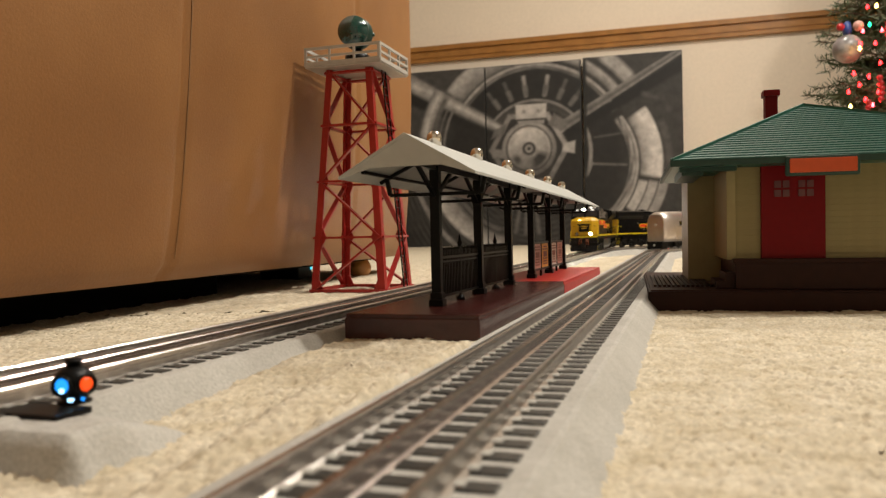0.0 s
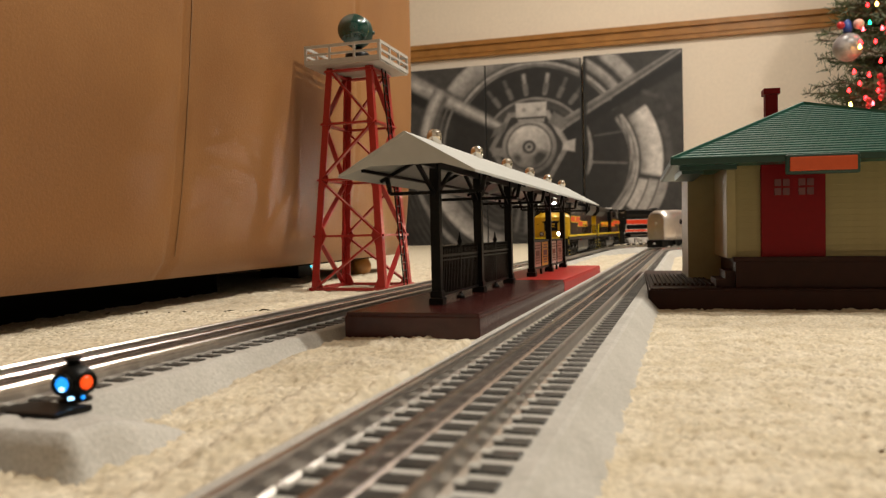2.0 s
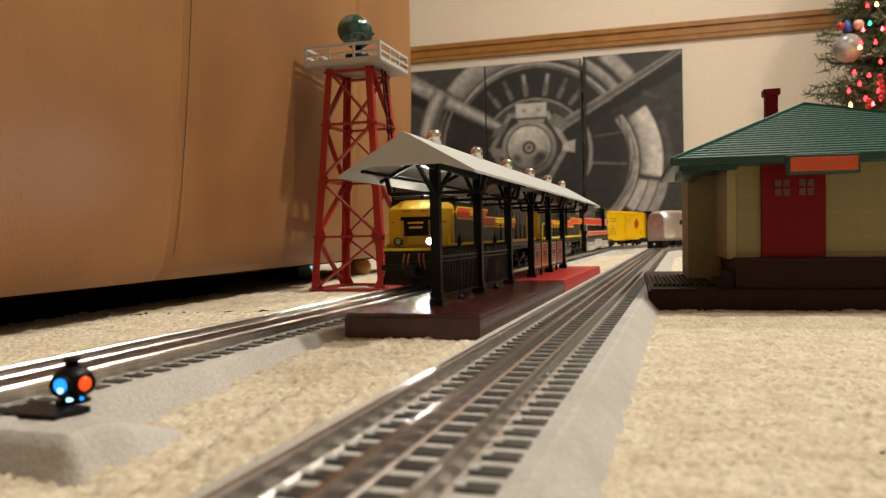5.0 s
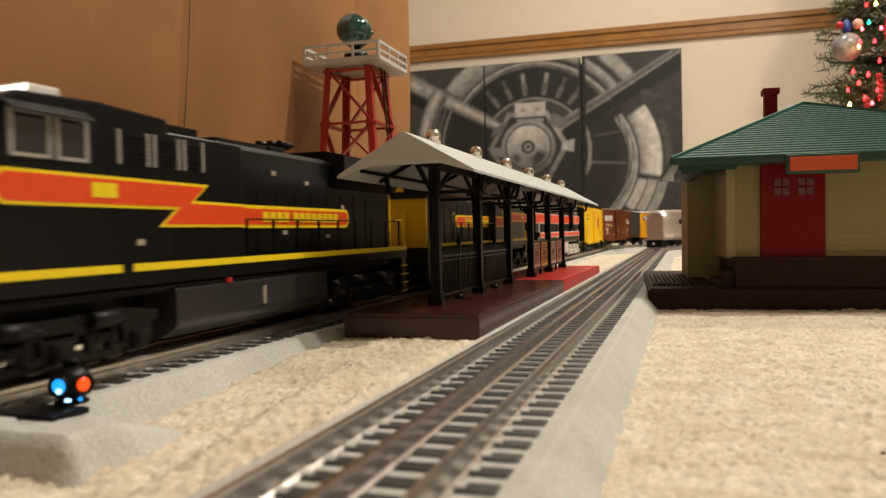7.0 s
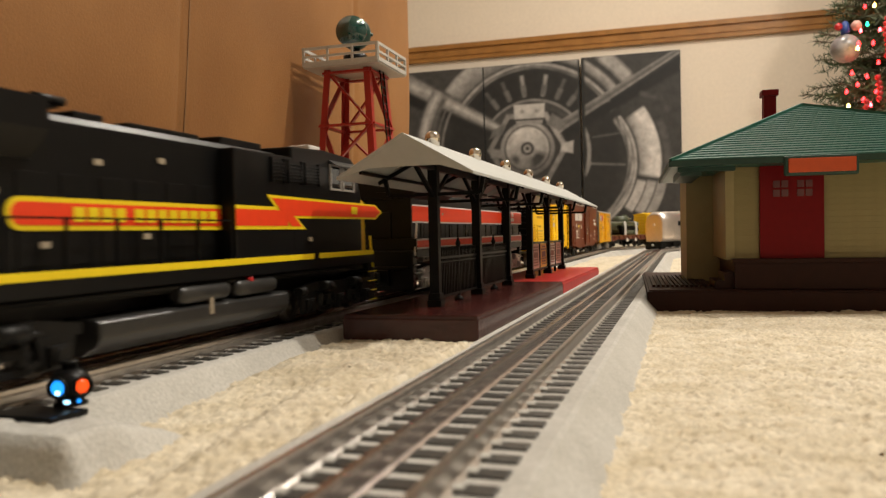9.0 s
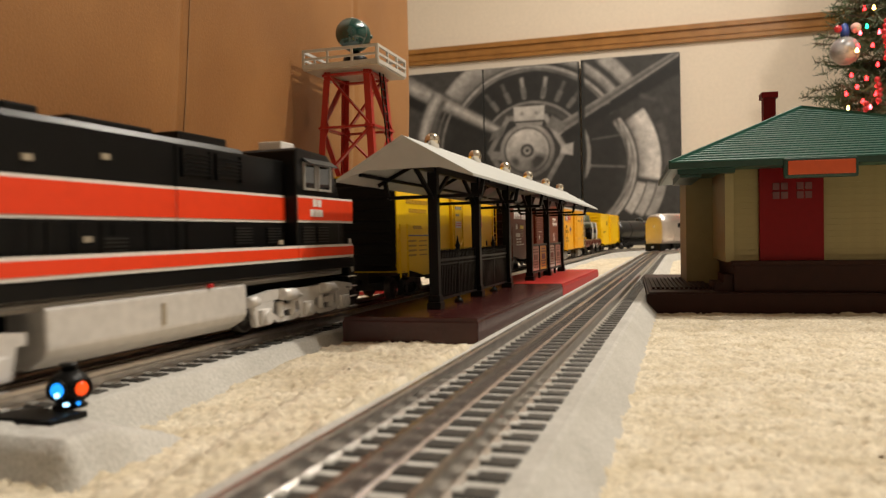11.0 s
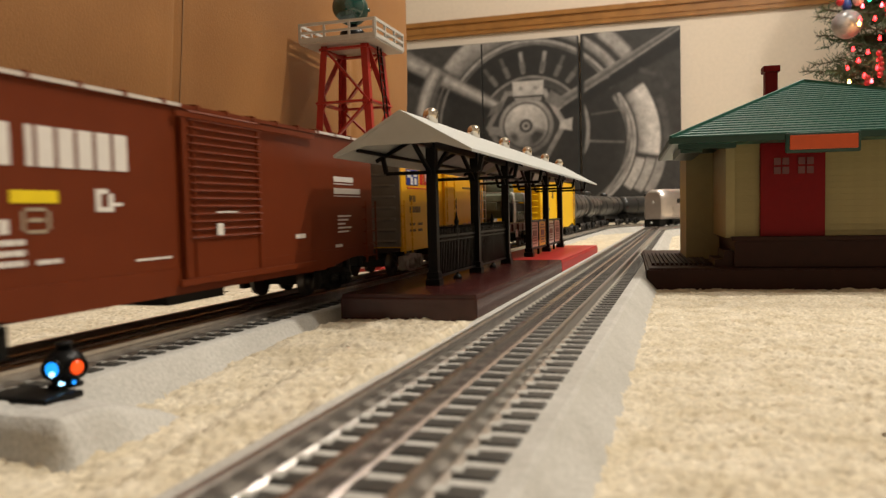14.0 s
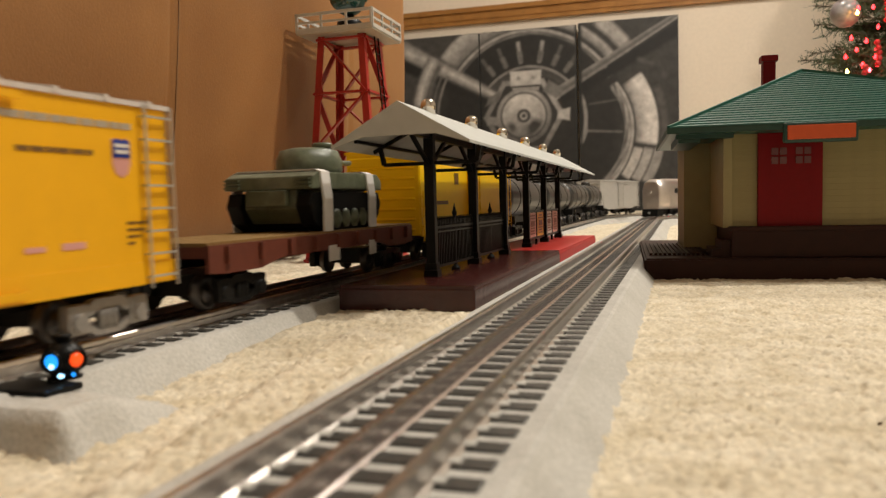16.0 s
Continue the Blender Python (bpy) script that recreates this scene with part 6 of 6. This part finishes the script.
locomotive(1.700, 2.090, False, "yellow", "black toy locomotive with orange stripe and yellow nose, headlights lit")
locomotive(2.134, 2.520, True, "yellow", "black toy locomotive running backwards with red stripe and yellow end")
locomotive(2.576, 2.964, True, "red", "black toy locomotive with red and white bands and pale trucks")

# yellow insulated car with a red leaf
t, h, w = box_car(3.010, 3.294, "yellow toy box car with a red leaf emblem", "yellow", "black_end", "yellow", 0.0215, 0.0865, 0.0925, (-0.0150, 0.0200), "under", rib_door=False)
leaf = [(0.0, -0.0135), (0.0012, -0.0075), (0.0065, -0.0085), (0.0055, -0.0055), (0.0108, -0.0010), (0.0092, 0.0008), (0.0100, 0.0065), (0.0062, 0.0052), (0.0050, 0.0080), (0.0028, 0.0052), (0.0033, 0.0110), (0.0018, 0.0098), (0.0, 0.0140)]
leaf = leaf + [(-a, b) for a, b in leaf[-2:0:-1]]
outline_plate(t, w, [(0.0715 + 1.6 * a, 0.0575 + 1.3 * b) for a, b in leaf], "red_mark", "leaf_emblem")
marks(t, w + 0.0004, [(0.0660, 0.0770, 0.0520, 0.0640)], "orange", "leaf_centre")
marks(t, w, text_bars(-0.118, -0.070, 0.0705, 0.0735, rng, 0.006) + text_bars(-0.112, -0.074, 0.0640, 0.0670, rng, 0.005) + text_bars(-0.104, -0.086, 0.0520, 0.0545, rng, 0.004), "faint_mark", "lettering")
marks(t, w, [(-0.116, -0.070, 0.0468, 0.0475)], "blue_mark", "line")
marks(t, w, [r for z in (0.0425, 0.0390, 0.0355, 0.0320) for r in text_bars(-0.116, -0.098, z, z + 0.0014, rng, 0.004) + text_bars(-0.092, -0.074, z, z + 0.0010, rng, 0.004)], "faint_mark", "lettering")
marks(t, w + 0.0020, [(-0.0040, 0.0115, 0.0530, 0.0585)], "white_mark", "notice")
marks(t, w + 0.0024, [(-0.0025, 0.0100, 0.0567, 0.0572), (-0.0025, 0.0100, 0.0548, 0.0553)], "red_mark", "notice_line")
marks(t, w + 0.0020, text_bars(-0.0050, 0.0125, 0.0690, 0.0715, rng, 0.003) + text_bars(-0.0030, 0.0065, 0.0630, 0.0650, rng, 0.003), "grey_mark", "lettering")
marks(t, w, [(0.1020, 0.1065, 0.0355, 0.0405), (0.1020, 0.1065, 0.0300, 0.0345)], "black_end", "stencil")
for s in (-1, 1):
    part("door_lock", bars(((s * 0.0328, -0.0095, 0.0430), (s * 0.0328, 0.0035, 0.0360), 0.0013), ((s * 0.0328, 0.0165, 0.0430), (s * 0.0328, 0.0035, 0.0360), 0.0013)), "yellow", t)
marks(t, w, [(-0.052, -0.040, 0.0330, 0.0400), (-0.052, -0.040, 0.0270, 0.0310)], "yellow", "tack_board")

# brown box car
t, h, w = box_car(3.340, 3.692, "reddish brown toy box car with white block markings", "box_brown", "box_brown_shaded", "box_brown", 0.0205, 0.0918, 0.0948, (-0.0230, 0.0360), "under", louvre=True)
for s in (-1, 1):
    for a, b in ((-h, -0.022), (0.094, h)):
        part("roof_edge", boxes((min(s * 0.0300, s * 0.0318), max(s * 0.0300, s * 0.0318), a, b, 0.0913, 0.0927)), "pale_roof", t, "pale roof edge")
marks(t, w, letters(-0.135, 0.0066, 0.0018, 0.0640, 0.0770, (1, 1, 1, 1, 0, 0.4, 1, 1, 1, 1, 1)), "white_mark", "lettering", "large white block lettering")
marks(t, w, letters(-0.126, 0.0042, 0.0022, 0.0520, 0.0580, (1, 0.5)), "white_mark", "lettering")
marks(t, w, letters(-0.127, 0.0030, 0.0008, 0.0430, 0.0475, (1, 1, 1, 1, 1, 1)), "white_mark", "number")
marks(t, w, [(-0.1040, -0.0855, 0.0525, 0.0565)], "stripe_yellow", "stencil")
marks(t, w, [(-0.0985, -0.0905, 0.0430, 0.0440), (-0.0985, -0.0905, 0.0500, 0.0510), (-0.1000, -0.0990, 0.0440, 0.0500), (-0.0900, -0.0890, 0.0440, 0.0500), (-0.0975, -0.0915, 0.0465, 0.0478)], "grey_mark", "round_stencil")
marks(t, w, [(-0.0690, -0.0665, 0.0495, 0.0575), (-0.0665, -0.0630, 0.0495, 0.0512), (-0.0665, -0.0630, 0.0558, 0.0575), (-0.0630, -0.0605, 0.0495, 0.0558), (-0.0605, -0.0560, 0.0515, 0.0527)], "white_mark", "lettering")
marks(t, w, [r for z in (0.0395, 0.0362, 0.0330) for r in text_bars(-0.124, -0.114, z, z + 0.0018, rng, 0.0045) + text_bars(-0.110, -0.099, z, z + 0.0018, rng, 0.0045)] + text_bars(-0.095, -0.085, 0.0330, 0.0345, rng, 0.004) + [(-0.050, -0.030, 0.0310, 0.0318)], "white_mark", "lettering")
marks(t, w + 0.0030, [(-0.0030, 0.0015, 0.0390, 0.0440), (-0.003, 0.013, 0.0485, 0.0492)], "white_mark", "stencil")
marks(t, w, text_bars(0.116, 0.142, 0.0655, 0.0685, rng, 0.003) + [(0.116, 0.142, 0.0640, 0.0645)] + text_bars(0.116, 0.152, 0.0585, 0.0618, rng, 0.003) + [(0.116, 0.152, 0.0570, 0.0575)], "white_mark", "lettering", "white block lettering")
marks(t, w, [r for i, z in enumerate((0.0450, 0.0428, 0.0405, 0.0382, 0.0359)) for r in text_bars(0.120, 0.138 - 0.004 * (i % 3), z, z + 0.0010, rng, 0.003)] + [(0.070, 0.080, 0.0345, 0.0368), (0.116, 0.125, 0.0275, 0.0292)], "white_mark", "lettering")

# yellow car with pale roof
t, h, w = box_car(3.733, 3.967, "yellow toy box car with pale roof and grey ends", "armour_yellow", "silver_end", "pale_roof", 0.0215, 0.0865, 0.0915, (-0.0180, 0.0130), "grey_truck", sill=[(-0.112, 0.0190), (0.112, 0.0190), (0.112, 0.0275), (-0.112, 0.0275)])
marks(t, w, [(-0.101, -0.040, 0.0800, 0.0808), (-0.099, -0.038, 0.0640, 0.0648)], "red_mark", "line")
marks(t, w, [(-0.101, -0.076, 0.0665, 0.0780)], "blue_mark", "emblem")
marks(t, w + 0.0003, [(-0.099, -0.092, 0.0720, 0.0770), (-0.093, -0.088, 0.0670, 0.0725), (-0.086, -0.079, 0.0730, 0.0772), (-0.085, -0.080, 0.0672, 0.0718)], "white_mark", "emblem_shape")
marks(t, w, letters(-0.072, 0.0066, 0.0020, 0.0675, 0.0775, (1, 1, 0.4, 1)), "red_mark", "number")
marks(t, w + 0.0004, [(-0.0625, -0.0545, 0.0700, 0.0760)], "pink_mark", "emblem_shape")
marks(t, w, letters(-0.095, 0.0050, 0.0022, 0.0545, 0.0590, (1, 1)) + letters(-0.095, 0.0036, 0.0010, 0.0465, 0.0510, (1, 1, 1, 1, 1)), "dark_mark", "number")
outline_plate(t, w, [(-0.0500 + a, 0.0515 + b) for a, b in ((0, -0.0085), (0.0030, -0.0070), (0.0022, -0.0020), (0.0070, 0.0010), (0.0060, 0.0040), (0.0022, 0.0030), (0.0020, 0.0060), (0, 0.0095), (-0.0020, 0.0060), (-0.0022, 0.0030), (-0.0060, 0.0040), (-0.0070, 0.0010), (-0.0022, -0.0020), (-0.0030, -0.0070))], "pink_mark", "emblem")
outline_plate(t, w + 0.0003, [(-0.0500 + a, 0.0515 + b) for a, b in ((0.0018, -0.0030), (0.0062, 0.0012), (0.0052, 0.0034), (-0.0052, 0.0034), (-0.0062, 0.0012), (-0.0018, -0.0030))], "blue_mark", "emblem_shape")
marks(t, w, [r for z in (0.0370, 0.0325) for r in text_bars(-0.095, -0.084, z, z + 0.0018, rng, 0.005) + text_bars(-0.078, -0.069, z, z + 0.0018, rng, 0.004)], "dark_mark", "lettering")
marks(t, w, [(0.0185, 0.0210, 0.0440, 0.0480), (0.0185, 0.0210, 0.0490, 0.0530), (0.0185, 0.0210, 0.0540, 0.0580)], "black_end", "stencil")
marks(t, w, text_bars(0.028, 0.092, 0.0765, 0.0788, rng, 0.006), "grey_mark", "lettering")
marks(t, w, text_bars(0.040, 0.072, 0.0665, 0.0682, rng, 0.005) + [r for z in (0.0420, 0.0395, 0.0370, 0.0345) for r in text_bars(0.087, 0.100 - 60 * (0.0420 - z) * 0.02, z, z + 0.0010, rng, 0.004)], "dark_mark", "lettering")
outline_plate(t, w, [(0.0810, 0.0725), (0.0810, 0.0640), (0.0825, 0.0605), (0.0855, 0.0590), (0.0885, 0.0605), (0.0900, 0.0640), (0.0900, 0.0725), (0.0880, 0.0732), (0.0855, 0.0726), (0.0830, 0.0732)], "pink_mark", "shield")
outline_plate(t, w + 0.0003, [(0.0812, 0.0722), (0.0812, 0.0662), (0.0898, 0.0662), (0.0898, 0.0722), (0.0880, 0.0730), (0.0855, 0.0724), (0.0830, 0.0730)], "blue_mark", "shield_top")
marks(t, w + 0.0006, text_bars(0.0818, 0.0892, 0.0698, 0.0712, rng, 0.0026) + text_bars(0.0822, 0.0888, 0.0676, 0.0690, rng, 0.0026), "white_mark", "shield_lettering")
marks(t, w, [(0.041, 0.049, 0.0345, 0.0362), (0.056, 0.066, 0.0345, 0.0368)], "pink_mark", "sticker")

# flat car with an armoured vehicle
FLAT = (3.980, 4.240)
t = car(*FLAT, "flat_car", "brown toy flat car with timber deck", "flat car")
h = (FLAT[1] - FLAT[0]) / 2 - 0.005
part("frame", merge(boxes((-0.0300, 0.0300, -h, h, 0.0255, 0.0305)), *[prism([(-h, 0.0310), (-h, 0.0190), (-h * 0.90, 0.0180), (-h * 0.66, 0.0180), (-h * 0.52, 0.0215), (h * 0.52, 0.0215), (h * 0.66, 0.0180), (h * 0.90, 0.0180), (h, 0.0190), (h, 0.0310)], s * 0.0290, s * 0.0310, "x") for s in (-1, 1)]), "flat_brown", t)
dk = part("deck", boxes((-0.0295, 0.0295, -h + 0.0005, h - 0.0005, 0.0302, 0.0312)), "deck_wood", t, "worn yellowish timber deck")
plank = mesh_of("plank", boxes((-0.0300, 0.0300, -0.0024, 0.0024, 0.0310, 0.0322)), "deck_wood")
for i in range(48):
    shared("plank", plank, dk, pose(0, -h + 2 * h * (i + 0.5) / 48, 0))
for s in (-1, 1):
    for i in range(9):
        part("stake_pocket", boxes((s * 0.0318 - 0.0012, s * 0.0318 + 0.0012, -h + 2 * h * (i + 0.5) / 9 - 0.0018, -h + 2 * h * (i + 0.5) / 9 + 0.0018, 0.0225, 0.0302)), "flat_brown", t)
marks(t, 0.0312, [(-0.012, 0.002, 0.0150, 0.0240), (0.045, 0.056, 0.0150, 0.0240)], "strap", "placard")
for y in (-h * 0.74, h * 0.74):
    truck(t, y, 2, "under")
coupler(t, -h + 0.002, -1)
coupler(t, h - 0.002, 1)
tank = car(FLAT[0] + 0.026, FLAT[1] + 0.026, "toy_tank", "olive green toy army tank strapped to the flat car", "toy tank")
TY = 0.0
part("hull", merge(prism([(TY - 0.055, 0.044), (TY - 0.053, 0.060), (TY - 0.045, 0.0685), (TY + 0.048, 0.0685), (TY + 0.056, 0.058), (TY + 0.056, 0.046), (TY + 0.044, 0.034), (TY - 0.046, 0.034)], -0.0175, 0.0175, "x", bevel=0.0012),
                   prism([(TY - 0.058, 0.0565), (TY - 0.056, 0.0650), (TY - 0.048, 0.0680), (TY + 0.050, 0.0680), (TY + 0.058, 0.0630), (TY + 0.058, 0.0560)], -0.0295, 0.0295, "x", bevel=0.0010)), "olive", tank)
part("turret", merge(lathe([(0.021, 0.0680), (0.0225, 0.0710), (0.0222, 0.0780), (0.0195, 0.0850), (0.012, 0.0870)], 24, Matrix.Translation((0, TY + 0.002, 0)) @ Matrix.Diagonal((0.95, 1.15, 1, 1))), lathe([(0.007, 0.0865), (0.007, 0.0900), (0.006, 0.0910)], 16, pose(0.007, TY + 0.008, 0))), "olive", tank, "rounded cast turret")
part("gun", merge(rod((0, TY + 0.020, 0.0775), (0, TY + 0.070, 0.0790), 0.0021, 12), rod((0, TY + 0.018, 0.0775), (0, TY + 0.032, 0.0780), 0.0040, 12)), "olive", tank)
part("engine_door", boxes((-0.013, 0.013, TY - 0.0600, TY - 0.0545, 0.0460, 0.0560), bevel=0.001), "olive", tank)
for s in (-1, 1):
    part("track_belt", prism([(TY - 0.054, 0.0545), (TY - 0.0585, 0.046), (TY - 0.052, 0.034), (TY - 0.040, 0.0285), (TY + 0.040, 0.0285), (TY + 0.054, 0.037), (TY + 0.0585, 0.046), (TY + 0.054, 0.0545)], s * 0.0185, s * 0.0285, "x", bevel=0.001), "black_end", tank, "dark track belt")
    for i in range(6):
        part("road_wheel", lathe([(0.0066, 0), (0.0066, 0.0010), (0.0040, 0.0014), (0.002, 0.0022)], 16, pose(s * 0.0285, TY - 0.036 + i * 0.0145, 0.0365, 0, 90 * s, 0)), "olive", tank)
    part("tail_light_guard", boxes((s * 0.0235 - 0.005, s * 0.0235 + 0.005, TY - 0.0598, TY - 0.0575, 0.0578, 0.0590), (s * 0.0235 - 0.005, s * 0.0235 + 0.005, TY - 0.0598, TY - 0.0575, 0.0602, 0.0614), (s * 0.0235 - 0.005, s * 0.0235 + 0.005, TY - 0.0598, TY - 0.0575, 0.0626, 0.0638)), "olive", tank)
for y in (TY - 0.040, TY + 0.034):
    part("strap", merge(*[prism([(s * 0.0262, 0.0698), (s * 0.0302, 0.0680), (s * 0.0322, 0.0500), (s * 0.0318, 0.0284), (s * 0.0306, 0.0284), (s * 0.0310, 0.0500), (s * 0.0290, 0.0672)], y - 0.0062, y + 0.0062) for s in (-1, 1)], boxes((-0.0265, 0.0265, y - 0.0062, y + 0.0062, 0.0686, 0.0698))), "strap", tank, "white cloth tie-down strap")

squeeze = Matrix.Translation((0, 0, 0.0322)) @ Matrix.Diagonal((0.95, 0.86, 0.86, 1)) @ Matrix.Translation((0, 0, -0.0284))
for o in tank.children:
    o.data.transform(squeeze)

# last cars
t, h, w = box_car(4.252, 4.560, "plain yellow ribbed toy box car", "yellow", "yellow", "yellow", 0.0215, 0.0865, 0.0915, (-0.020, 0.020), "under")
marks(t, w, [(-0.060, -0.048, 0.062, 0.072), (-0.110, -0.080, 0.045, 0.048)], "dark_mark", "lettering")
for k in range(4):
    f, r = 4.585 + 0.25 * k, 4.825 + 0.25 * k
    t = car(f, r, "tank_car", "dark grey toy tank car", "tank car")
    hh = (r - f) / 2 - 0.005
    part("tank_body", lathe([(0.004, -hh), (0.016, -hh + 0.002), (0.0245, -hh + 0.009), (0.0255, -hh + 0.014), (0.0255, hh - 0.014), (0.0245, hh - 0.009), (0.016, hh - 0.002), (0.004, hh)], 28, pose(0, 0, 0.050, 90, 0, 0)), "tank_grey", t)
    part("dome", lathe([(0.010, 0.072), (0.010, 0.081), (0.007, 0.0835), (0.003, 0.0845)], 18), "tank_grey", t)
    part("sill", boxes((-0.012, 0.012, -hh, hh, 0.018, 0.026), (-0.028, 0.028, -hh + 0.004, -hh + 0.010, 0.018, 0.028), (-0.028, 0.028, hh - 0.010, hh - 0.004, 0.018, 0.028)), "under", t)
    for y in (-hh * 0.55, 0.0, hh * 0.55):
        part("band", lathe([(0.0258, y - 0.0012), (0.0262, y), (0.0258, y + 0.0012)], 28, pose(0, 0, 0.050, 90, 0, 0)), "under", t)
    for y in (-hh * 0.72, hh * 0.72):
        truck(t, y, 2, "under")
t, h, w = box_car(5.590, 5.880, "pale grey toy covered hopper at the end of the train", "white_plastic", "white_plastic", "white_plastic", 0.0215, 0.0865, 0.0915, (-0.020, 0.020), "under")

streamliner(pose(0.505, 1.800, TRACK_Z, 0, 0, -48), True, "stainless steel streamlined car with rounded nose on the track")
streamliner(pose(0.775, 1.985, TRACK_Z, 0, 0, -80), False, "stainless steel passenger car behind the leading car")


def motions():
    for t, middle, length in CARS:
        walk(t, train_rows(middle, length))


motions()
